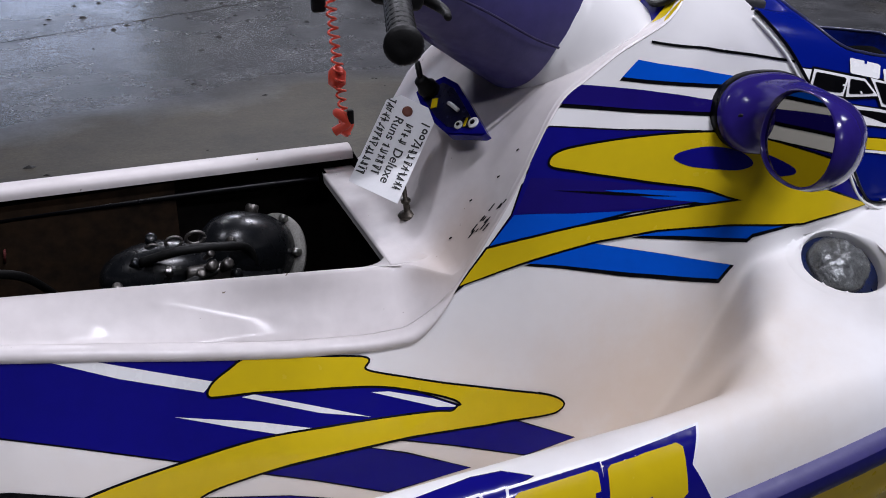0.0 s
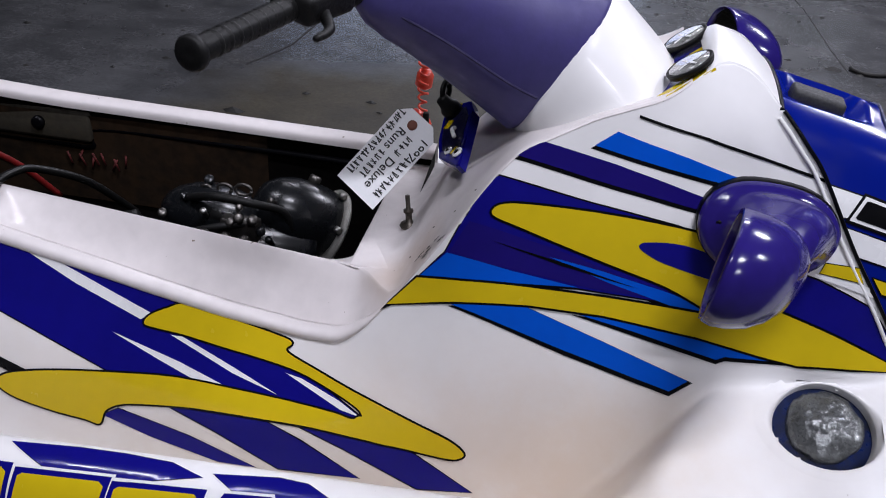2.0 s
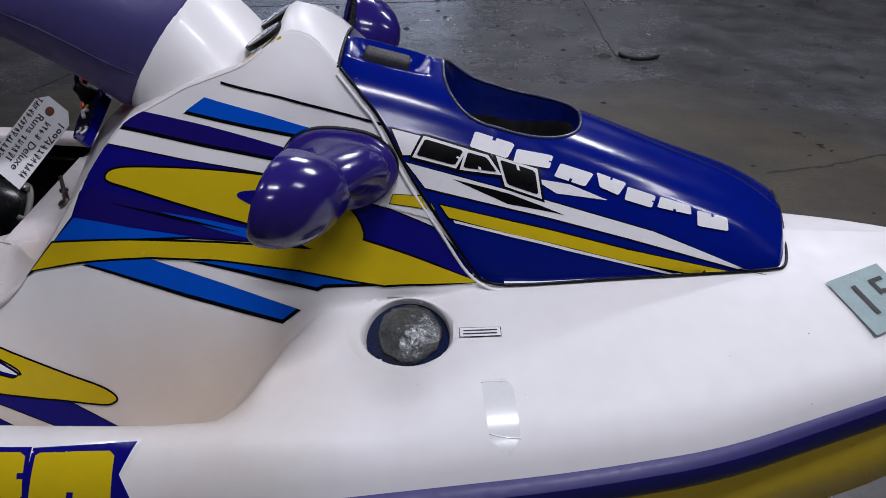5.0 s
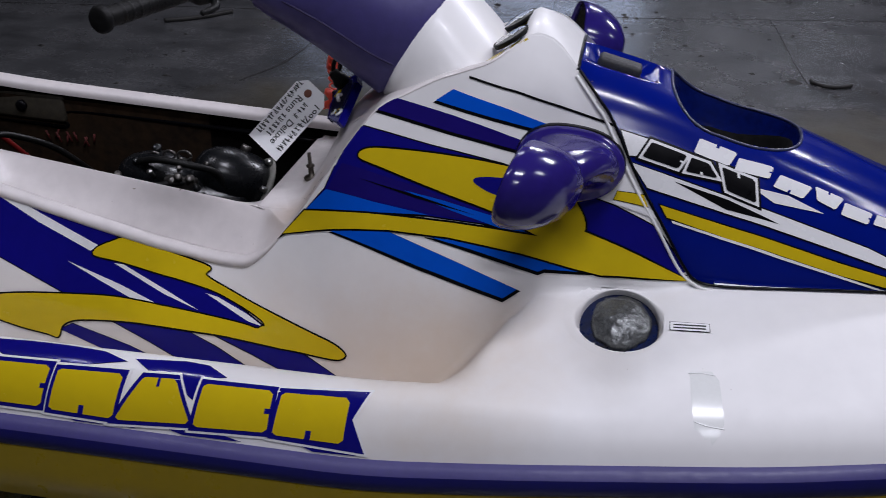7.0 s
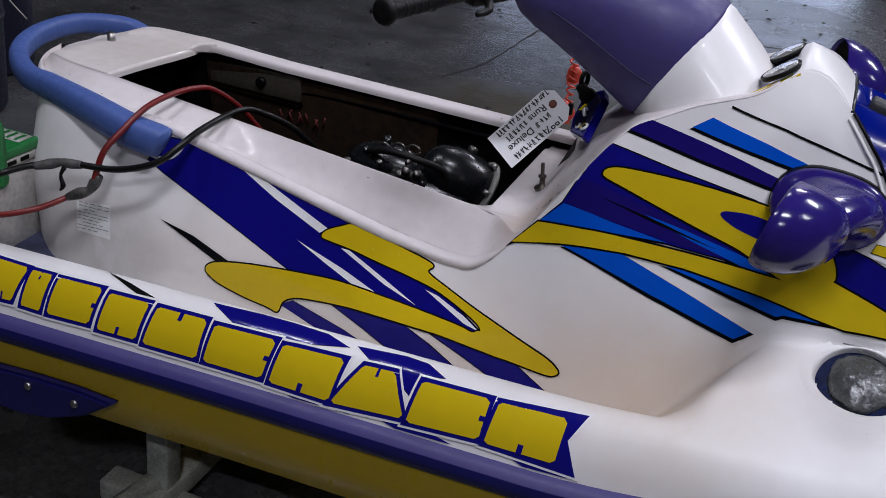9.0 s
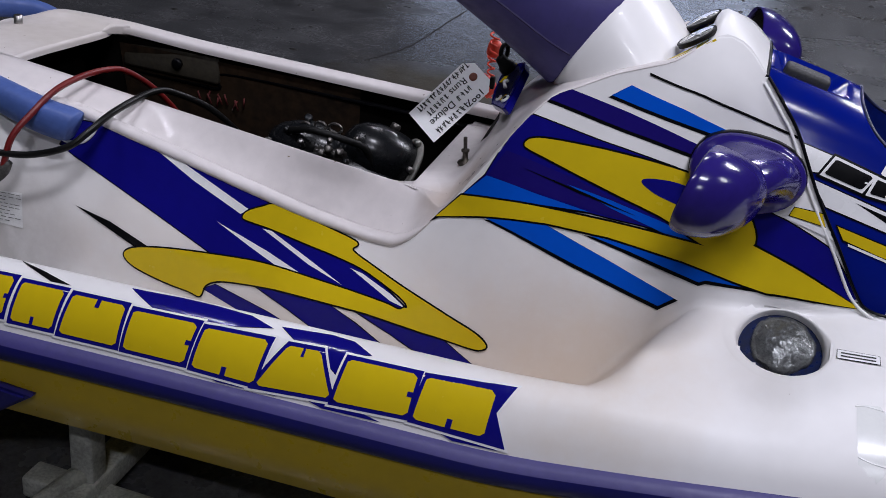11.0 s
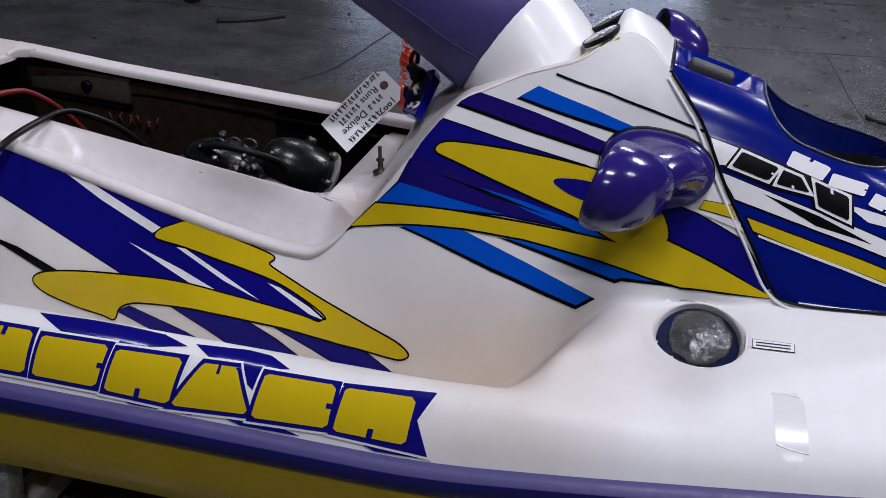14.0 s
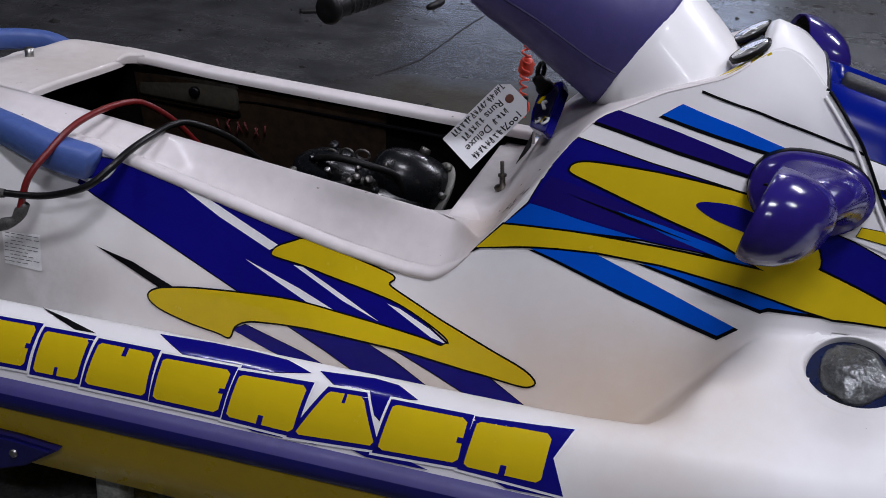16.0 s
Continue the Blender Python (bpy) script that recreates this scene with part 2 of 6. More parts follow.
def tube(points, radius, sides=10, n=6, smooth=True):
    """A round tube along a curve; radius a number or a list along it."""
    p = curve(points, n) if smooth else [Vector(q) for q in points]
    rows = []
    up = Vector((0.13, 0.21, 1)).normalized()
    for i, q in enumerate(p):
        d = (p[min(i + 1, len(p) - 1)] - p[max(i - 1, 0)]).normalized()
        u = (up - d * up.dot(d)).normalized()
        up = u
        v = d.cross(u)
        if isinstance(radius, (list, tuple)):
            f = i / (len(p) - 1) * (len(radius) - 1)
            k = min(int(f), len(radius) - 2)
            r = radius[k] + (radius[k + 1] - radius[k]) * (f - k)
        else:
            r = radius
        rows.append([q + r * (math.cos(a) * u + math.sin(a) * v) for a in (2 * math.pi * j / sides for j in range(sides))])
    return loft(rows, True, True)


def box(x0, x1, y0, y1, z0, z1, bevel=0.0, seg=2):
    bm = bmesh.new()
    bmesh.ops.create_cube(bm, size=1, matrix=Matrix.Translation(((x0 + x1) / 2, (y0 + y1) / 2, (z0 + z1) / 2)) @ Matrix.Diagonal((x1 - x0, y1 - y0, z1 - z0, 1)))
    if bevel:
        bmesh.ops.bevel(bm, geom=bm.edges[:], offset=bevel, segments=seg, affect="EDGES", profile=0.5)
    return bm


def disc_stack(centre, axis, rings, sides=24):
    """A turned shape: rings of (distance along axis, radius)."""
    q = Vector(axis).normalized().to_track_quat("Z", "Y")
    c = Vector(centre)
    rows = [[c + q @ Vector((r * math.cos(a), r * math.sin(a), h)) for a in (2 * math.pi * j / sides for j in range(sides))] for h, r in rings]
    return loft(rows, True, True)


def tab(x, xs, ys):
    """Smooth table look-up."""
    d = 0.03
    return float(np.mean(np.interp([x - 2 * d, x - d, x, x + d, x + 2 * d], xs, ys)))


def tab2(x, xs, ys, d=0.008):
    return float(np.mean(np.interp([x - d, x, x + d], xs, ys)))


def step(a, b, x):
    t = min(1.0, max(0.0, (x - a) / (b - a)))
    return t * t * (3 - 2 * t)


# ---- ground ----
bm = bmesh.new()
bmesh.ops.create_grid(bm, x_segments=40, y_segments=40, size=20)
tagged(mesh_ob("floor", bm, FLOORM), "stained wet grey concrete workshop floor", "floor", kind="structure")

# ---- the watercraft: form ----
CY = 0.05  # the centre plane
BX = (-1.62, -1.3, -0.69, -0.12, 0.085, 0.46, 0.67, 0.98, 1.25, 1.45)
BY = (-0.49, -0.512, -0.518, -0.514, -0.508, -0.475, -0.446, -0.335, -0.15, 0.045)
BZ = (0.485, 0.50, 0.535, 0.556, 0.585, 0.63, 0.66, 0.71, 0.76, 0.80)
BASEX = (-0.2, 0.0, 0.064, 0.292, 0.37, 0.78, 1.0, 1.25, 1.45)
BASEY = (-0.29, -0.275, -0.255, -0.235, -0.214, -0.19, -0.13, -0.02, 0.046)
BASEZ = (0.70, 0.72, 0.745, 0.765, 0.778, 0.808, 0.815, 0.82, 0.812)


def cy(x):
    """Centre plane: the craft stands a little askew."""
    return CY - 0.105 * step(-0.5, 0.05, x) - 0.03 * step(0.3, 0.9, x)


def rail_y(x):
    return min(tab(x, BX, BY), cy(x) - 0.004)


def end_in(x):
    """How far the seat base is drawn in towards its rounded stern end."""
    return math.sqrt(max(0.0, 1 - ((-1.2 - x) / 0.262) ** 2)) if x < -1.2 else 1.0


def wall_top(x, d=0.012):
    xs = (-1.5, -1.25, -1.03, -0.92, -0.81, -0.70, -0.58, -0.47, -0.41, -0.375, -0.338, -0.28, -0.22, -0.193, -0.10, -0.02, 0.04, 0.08, 0.105, 0.134, 0.178, 0.227, 0.279, 0.328, 0.37)
    zs = (0.81, 0.81, 0.797, 0.773, 0.751, 0.727, 0.704, 0.690, 0.695, 0.725, 0.776, 0.868, 0.964, 1.0, 1.055, 1.085, 1.135, 1.125, 1.10, 1.072, 1.022, 0.939, 0.866, 0.79, 0.772)
    return float(np.mean(np.interp([x - d, x - d / 2, x, x + d / 2, x + d], xs, zs)))


def wall_y(x, z):
    """Near side of seat base and cowl."""
    s = step(-0.5, -0.2, x)
    f = (z - 0.5) / (max(wall_top(min(x, -0.45)), 0.6) - 0.5)
    a = float(np.interp(f, (-0.5, 0, 0.42, 0.74, 1, 1.5), (-0.30, -0.29, -0.274, -0.236, -0.21, -0.17)))
    b = float(np.interp(z, (0.4, 0.58, 0.72, 0.83, 0.91, 1.0, 1.06, 1.10, 1.15), (-0.31, -0.285, -0.262, -0.234, -0.219, -0.193, -0.180, -0.160, -0.125)))
    y = a + (b - a) * s
    if x > 0.12:
        y += 0.03 * step(0.2, 0.37, x) * step(0.95, 0.8, z)
    tuck = 0.028 * step(-1.2, -1.36, x) * step(0.66, 0.48, z)
    return tuck + CY + (y - CY) * end_in(x)


CROWN = ((0, 0), (0.045, 0.20), (0.12, 0.36), (0.22, 0.485), (0.34, 0.60), (0.47, 0.71), (0.62, 0.815), (0.76, 0.90), (0.89, 0.96), (0.98, 0.995))


def side_profile(x):
    """Near half of the deck at a station, from the rail up to the wall's top."""
    yb, zb = rail_y(x), tab(x, BX, BZ)
    by, bz = tab(x, BASEX, BASEY), tab(x, BASEX, BASEZ)
    ramp = [min(1.0, max(0.0, 1 + (x - x1) / length)) ** 1.0 for x1, length in ((0.03, 0.06), (0.032, 0.10), (0.04, 0.145), (0.06, 0.175), (0.085, 0.2), (0.1, 0.21))]
    k = min(1.0, max(0.02, (cy(x) - yb) / 0.5))
    lip = [(yb, zb), (yb + 0.012 * k, zb + 0.045), (yb + 0.035 * k, zb + 0.082), (yb + 0.066 * k, zb + 0.094)]
    wy = wall_y(x, zb - 0.01) if x > -1.5 else CY - 0.02
    flat = zb - 0.08 + 0.06 * step(-1.15, -1.3, x)
    dip = [(yb + 0.09, zb + 0.083), (yb + 0.112, zb + 0.04), (yb + 0.13, flat + 0.02), (min(wy - 0.04, -0.33 + 0.3 * step(-1.3, -1.5, x)), flat), (wy - 0.012, flat + 0.015), (wy, zb - 0.01)]
    c = lip[-1]
    by = min(by, cy(x) - 0.002)
    deck = [(c[0] + (by - c[0]) * f, c[1] + (bz - c[1]) * (f ** 0.85)) for f in (0.14, 0.3, 0.5, 0.7, 0.86, 0.97)]
    w = step(-0.03, 0.24, x)
    crown = [(yb + (by - yb) * f, zb + (bz - zb) * g) for f, g in CROWN]
    lip = [(a + (p - a) * w, b + (q - b) * w) for (a, b), (p, q) in zip(lip, crown)]
    deck = [(a + (p - a) * w, b + (q - b) * w) for (a, b), (p, q) in zip(deck, crown[4:])]
    mid = [(a[0] + (b[0] - a[0]) * r, a[1] + (b[1] - a[1]) * r) for a, b, r in zip(dip, deck, ramp)]
    z0 = mid[-1][1]
    up = []
    if -1.505 < x < 0.372:
        zt = max(wall_top(x), z0 + 0.004)
        for f in (0.12, 0.3, 0.5, 0.7, 0.85, 1.0):
            z = z0 + (zt - z0) * f
            up.append((wall_y(x, z), z))
    elif x <= -1.505:
        up = [(wy + (CY - wy) * f, zb - 0.01) for f in (0.12, 0.3, 0.5, 0.7, 0.85, 1.0)]
    else:
        by = min(by, cy(x) - 0.002)
        up = [(by + (cy(x) - by) * f, bz + 0.02 * f) for f in (0.12, 0.3, 0.5, 0.7, 0.85, 1.0)]
    return lip + mid + up


def stations(a, b, d):
    n = max(2, round((b - a) / d) + 1)
    return [a + (b - a) * i / (n - 1) for i in range(n)]


craft = thing("personal_watercraft", "white, blue and yellow watercraft without its seat, on a stand", "watercraft")
rows = []
for x in stations(-1.62, -1.52, 0.02) + stations(-1.505, 0.37, 0.0125) + stations(0.374, 1.45, 0.02):
    pts = [Vector((x, y, z)) for y, z in side_profile(x)]
    rows.append([p[:] for p in curve(pts, 3)])
deck = part("deck", loft(rows), DECKM, craft, "white gelcoat deck with deep footwells")


def heel(x, y):
    """The craft leans: how much higher its far side stands."""
    return (0.052 * step(-1.15, -0.8, x) - 0.02 * step(-0.8, -1.2, x)) * step(0.25, -0.15, x) * step(0.25, 0.55, y)


far_rows = [[(x, 2 * cy(x) - y, z + heel(x, 2 * cy(x) - y)) for x, y, z in row] for row in rows]
part("deck", loft(far_rows), DECKM, craft)
band = []
for row in far_rows:
    if -0.85 < row[0][0] < 0.02:
        k = 0.35 + 0.65 * step(-0.85, -0.45, row[0][0])
        a, b = Vector(row[9]), Vector(row[7])
        band.append([(a + Vector((0, 0, 0.0015)))[:], (a + (b - a) * 0.5 * k + Vector((0, 0, 0.0018)))[:], (a + (b - a) * k + Vector((0, 0, 0.0015)))[:]])
part("navy_stripe", loft(band), NAVY, craft, "navy stripe along the far gunwale")
DECK = BVHTree.FromPolygons(*(lambda me: ([v.co[:] for v in me.vertices], [p.vertices[:] for p in me.polygons]))(deck.data))

# hull below the rail, and the rail
for side in (1, -1):
    hull, rail, strip = [], [], []
    for x in stations(-1.62, 1.45, 0.04):
        yb, zb = rail_y(x), tab(x, BX, BZ)
        k = min(1.0, max(0.02, (cy(x) - yb) / 0.5))
        f = lambda y: y if side > 0 else 2 * cy(x) - y
        zb += heel(x, f(yb)) if side < 0 else 0.0
        rail.append([(x, f(yb + 0.006 * k), zb + 0.003), (x, f(yb - 0.008 * k), zb - 0.001), (x, f(yb - 0.016 * k), zb - 0.006), (x, f(yb - 0.021 * k), zb - 0.013)])
        strip.append([(x, f(yb - 0.021 * k), zb - 0.013), (x, f(yb - 0.025 * k), zb - 0.023), (x, f(yb - 0.023 * k), zb - 0.038), (x, f(yb - 0.013 * k), zb - 0.048), (x, f(yb + 0.005 * k), zb - 0.05)])
        hull.append([(x, f(yb - 0.002 * k), zb - 0.046), (x, f(yb - 0.001 * k), zb - 0.10), (x, f(yb + 0.010 * k), zb - 0.168), (x, f(yb + 0.035 * k), zb - 0.182), (x, f(cy(x) - (cy(x) - yb) * 0.5), zb - 0.28), (x, cy(x), zb - 0.35)])
    part("rail", loft(rail), RAIL_P, craft, "faded purple rubber bumper top")
    part("rail_strip", loft(strip), RAIL_N, craft, "navy rubber bumper face")
    part("hull", loft(hull), HULLY, craft, "yellow gelcoat hull")

# hood, with the scoop sunk into its top
HY = -0.03
rows = []
for x in stations(0.10, 0.25, 0.0125) + stations(0.256, 0.496, 0.006) + stations(0.505, 0.785, 0.014) + [0.789, 0.793, 0.797, 0.800, 0.8025, 0.804]:
    by, bz = tab(x, BASEX, BASEY), tab(x, BASEX, BASEZ)
    by = max(by, -0.222) + 0.014 * step(0.44, 0.33, x)
    nose = max(0.02, 1 - (max(0.0, x - 0.783) / 0.0215) ** 3) ** (1 / 3)  # the front end is rounded off
    by = HY + (by - HY) * nose
    zt = tab(x, (0.08, 0.107, 0.195, 0.267, 0.366, 0.467, 0.553, 0.7, 0.768, 0.8, 0.825, 0.845), (1.107, 1.100, 1.083, 1.066, 1.030, 0.995, 0.967, 0.909, 0.874, 0.846, 0.82, 0.80))
    h = zt - bz
    half = [(by, bz - 0.01), (by + 0.010 * nose, bz + 0.3 * h), (by + 0.034 * nose, bz + 0.64 * h), (by + 0.055 * nose, bz + 0.785 * h), (by + 0.077 * nose, bz + 0.878 * h), (by + 0.103 * nose, bz + 0.932 * h), (by + 0.14 * nose, bz + 0.97 * h), (HY, zt)]
    full = half + [(2 * HY - y, z) for y, z in half[-2::-1]]
    ring = []
    for p in curve([(x, y, z) for y, z in full], 10):
        p.x += 0.17 * (p.y + 0.185) * step(0.6, 0.79, x)  # the front edge stands askew
        u, v = (x - 0.182) / 0.056, (p.y + 0.055) / 0.032
        d = 1 - (u ** 4 + v ** 4)
        if d > 0:
            p.z -= 0.018 * step(0, 0.3, d)
        ring.append(p[:])
    rows.append(ring)
bm = loft(rows, caps=True)
HOODT = BVHTree.FromBMesh(bm)
SX, SA, SB = 0.373, 0.110, 0.108


def scoop_at(t, k, down):
    """A point of the scoop's rim drawn in by k and sunk."""
    c, d = math.cos(t), math.sin(t)
    x = SX + SA * k * math.copysign(abs(c) ** 0.62, c)
    y = HY + SB * k * math.copysign(abs(d) ** 0.7, d) * (1 - 0.12 * c)
    q, _, _, _ = HOODT.ray_cast(Vector((SX + (x - SX) / max(k, 0.3), HY + (y - HY) / max(k, 0.3), 2)), Vector((0, 0, -1)))
    return (x, y, q.z - down(c))


turn = [2 * math.pi * j / 64 for j in range(64)]
rim = [scoop_at(t, 1.0, lambda c: 0.0) for t in turn]
inside = [f for f in bm.faces if f.calc_center_median().z > 0.85 and (abs((f.calc_center_median().x - SX) / SA) ** 3.2 + abs((f.calc_center_median().y - HY) / SB / (1 - 0.12 * max(-1, min(1, (f.calc_center_median().x - SX) / SA)))) ** 2.85) < 0.99]
bmesh.ops.delete(bm, geom=inside, context="FACES")
hood = part("hood", bm, HOODBLUE, craft, "glossy blue front hatch with a sunken scoop")
edge = lambda c: 0.050 - 0.028 * c
# wall darker than the hood and black bottom put the scoop's shade in colour
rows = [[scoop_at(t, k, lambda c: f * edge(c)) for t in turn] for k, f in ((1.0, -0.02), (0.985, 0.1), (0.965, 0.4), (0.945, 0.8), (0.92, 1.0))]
part("scoop", loft(rows, True), mat("shaded_blue_gelcoat", (0.002, 0.008, 0.10), 0.2, vary=0.5, scale=9), hood, "wall of the scoop, the hood's blue darkened for shade")
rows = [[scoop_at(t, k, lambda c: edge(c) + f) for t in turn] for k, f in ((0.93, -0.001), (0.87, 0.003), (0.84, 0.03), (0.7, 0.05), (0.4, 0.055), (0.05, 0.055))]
part("scoop_slot", loft(rows, True), mat("duct_shade", (0.004, 0.004, 0.004), 0.8, spec=0.1), hood, "bottom of the scoop, coloured black as a deep opening")
part("scoop_lip", tube([(x, y, z + 0.0005) for x, y, z in rim] + [rim[0][:2] + (rim[0][2] + 0.0005,)], 0.0026, 8, 2), mat("grey_blue_edge", (0.03, 0.035, 0.09), 0.3, vary=0.3, scale=30), hood, "thin worn lip round the scoop")
part("scoop_bolt", disc_stack((0.425, -0.095, 0.955), (0.1, -0.5, 0.8), ((0, 0.007), (0.005, 0.007), (0.007, 0.004)), 10), STEEL, hood)
bm = box(-0.036, 0.036, -0.017, 0.017, -0.012, 0.010, 0.006, 3)
bm.transform(pose(0.177, -0.055, 1.072, 4, 12, 0))
part("hood_latch", bm, mat("grey_rubber", (0.035, 0.035, 0.037), 0.6, vary=0.3, scale=30, bump=0.2, bscale=200), craft, "dark grey rubber hood latch in a recess")

# seat base rim, with its lip, round the open engine bay
def rim_row(x, near=True):
    """Across the rim from the lip at the wall's top to the bay's edge and down inside it."""
    f = (x + 1.245) / 0.835
    if near:
        yi, zi = -0.118 + (-0.137 + 0.118) * f, 0.841 + (0.774 - 0.841) * f
        yo, zo = wall_y(x, wall_top(x)), wall_top(x)
    else:
        yi, zi = 0.205 + 0.03 * f, 0.828 - 0.02 * f + 0.006 * step(-1.0, -1.24, x)
        yo, zo = 0.27 + 0.0 * f, 0.80
        return [(x, yi, zi - 0.016), (x, yi, zi - 0.006), (x, yi + 0.006, zi), (x, yi + 0.026, zi + 0.003), (x, yi + 0.040, zi - 0.003), (x, yi + 0.047, zi - 0.03), (x, yi + 0.06, zi - 0.08), (x, yi + 0.10, 0.60)]
    return [(x, yo + 0.004, zo - 0.008), (x, yo - 0.004, zo - 0.002), (x, yo - 0.005, zo + 0.007), (x, yo + 0.002, zo + 0.013), (x, yo + 0.20 * (yi - yo), zo + 0.04 * (zi - zo) + 0.010), (x, yo + 0.345 * (yi - yo), zo + 0.07 * (zi - zo) + 0.001), (x, yo + 0.36 * (yi - yo), zo + 0.09 * (zi - zo) + 0.001), (x, yo + 0.68 * (yi - yo), zo + 0.53 * (zi - zo)), (x, yi - 0.007, zi - 0.005), (x, yi - 0.003, zi), (x, yi, zi - 0.005), (x, yi, zi - 0.018)]


part("rim_lip", loft([rim_row(x)[9:] for x in stations(-1.2385, -0.41, 0.02)]), RIMM, craft)
part("rim", loft([[p[:] for p in curve(rim_row(x, False), 3)] for x in stations(-1.25, -0.36, 0.03)]), RIMM, craft)

# stern end of the seat base: top and rolled edge
rows = []
for x in stations(-1.46, -1.2375, 0.0125):
    y0, z0 = wall_y(x, wall_top(x)), wall_top(x)
    y1 = CY + 0.200 * math.sqrt(max(0.0, 1 - (max(0.0, -1.25 - x) / 0.23) ** 4))
    w, v = 0.092 * end_in(x) ** 1.8, min(0.03, 0.3 * (y1 - y0))
    zp = z0 + 0.003 + 0.010 * step(-1.46, -1.40, x)
    row = [(x, y0 + 0.004, z0 - 0.008), (x, y0 - 0.004, z0 - 0.002), (x, y0 - 0.005, z0 + 0.007), (x, y0 + 0.002, z0 + 0.013)]
    zn = zp + 0.018 * step(-1.46, -1.38, x)
    row += [(x, y0 + 0.20 * w, z0 + 0.010), (x, y0 + 0.345 * w, z0 + 0.07 * (zn - z0) + 0.001), (x, y0 + 0.36 * w, z0 + 0.09 * (zn - z0) + 0.001), (x, y0 + 0.68 * w, z0 + 0.53 * (zn - z0)), (x, y0 + w - 0.004, zn - 0.004), (x, y0 + w + 0.004, zn - 0.001)]
    lift = 0.011 * step(-1.43, -1.375, x)  # the far edge stands up as a ridge
    row += [(x, y0 + w + (y1 - v - 0.05 - y0 - w) * g, zn + (zp - zn) * g + 0.002) for g in (0.3, 0.6, 0.9)]
    row += [(x, y1 - 1.9 * v, zp + 0.25 * lift), (x, y1 - 1.4 * v, zp + lift), (x, y1 - 0.5 * v, zp + lift + 0.001), (x, y1 - 0.1 * v, zp + lift - 0.004), (x, y1, z0), (x, y1 + 0.002, z0 - 0.03), (x, y1 + 0.01, z0 - 0.10)]
    rows.append([p[:] for p in curve(row, 3)])
part("stern_cap", loft(rows), RIMM, craft, "white rounded end of the seat base")
end = [p for p in rows[-1] if -0.122 < p[1] < 0.212]
part("bay_edge", loft([[(x + d, y, z - h) for x, y, z in end] for d, h in ((-0.001, 0.0), (0.003, 0.003), (0.0045, 0.008), (0.005, 0.016))]), RIMM, craft, "worn edge of the bay at the stern")
arc = [(-1.236 + 0.042 * (1 - math.sin(a)), 0.210 - 0.042 * (1 - math.cos(a))) for a in (math.pi / 2 * j / 8 for j in range(9))]
part("corner_web", loft([[(-1.239, 0.213, 0.8345)] * 9, [(x, y, 0.8345 - 0.008 * step(0.20, 0.17, y)) for x, y in arc], [(x + 0.001, y - 0.001, 0.829 - 0.008 * step(0.20, 0.17, y)) for x, y in arc], [(x, y, 0.814) for x, y in arc]]), RIMM, craft)

# bay: brown fibreglass lining, coloured near-black for the shade in the bay
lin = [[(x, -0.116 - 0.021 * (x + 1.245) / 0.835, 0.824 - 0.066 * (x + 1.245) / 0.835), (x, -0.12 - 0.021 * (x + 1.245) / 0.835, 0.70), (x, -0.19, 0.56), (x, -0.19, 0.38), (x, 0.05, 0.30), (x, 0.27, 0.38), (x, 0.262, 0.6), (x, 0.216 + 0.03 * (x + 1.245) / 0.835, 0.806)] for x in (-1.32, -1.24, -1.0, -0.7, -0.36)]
part("bay_lining", loft(lin, caps=True), LININ, craft, "engine bay lining, near-black for the shade inside the bay")
board = []
for x in stations(-1.225, -0.66, 0.05):
    f = (x + 1.245) / 0.835
    board.append([(x, 0.212 + 0.03 * f + (0.046 - 0.03 * f) * (0.806 - z) / 0.206, z) for z in (0.792, 0.74, 0.68, 0.61)])
part("bay_board", loft(board), BAYWOOD, craft, "brown stained board along the far side of the bay")
bm = box(-1.222, -0.985, 0.221, 0.25, 0.738, 0.80, 0.008)
part("bay_panel", bm, mat("grey_brown_panel", (0.034, 0.028, 0.017), 0.7, vary=0.5, scale=9), craft, "grey-brown panel fixed inside the bay")
part("bay_bolt", disc_stack((-1.083, 0.221, 0.770), (0, -1, 0), ((0, 0.012), (0.008, 0.012), (0.01, 0.008)), 12), BLACK, craft)

REDM = mat("red_crayon", (0.10, 0.010, 0.009), 0.7, vary=0.5, scale=40)
random.seed(8)
for k in range(9):
    x = -1.035 + 0.013 * k
    z = 0.70 + 0.006 * math.sin(k * 1.7)
    a = random.uniform(-0.012, 0.012)
    part("red_bar", tube([(x, 0.2385, z - 0.012), (x + a, 0.2345, z + 0.012)], 0.0022, 5, 1), REDM, craft)
part("bay_ridge", tube([(-1.22, 0.236, 0.728), (-1.05, 0.237, 0.726), (-0.99, 0.238, 0.728), (-0.975, 0.234, 0.765), (-0.7, 0.240, 0.765), (-0.42, 0.246, 0.76)], 0.006, 8, 6), BLACK, craft, "dark moulded ridge inside the bay")

# dash, steering collar and gauge pod
SY = -0.03


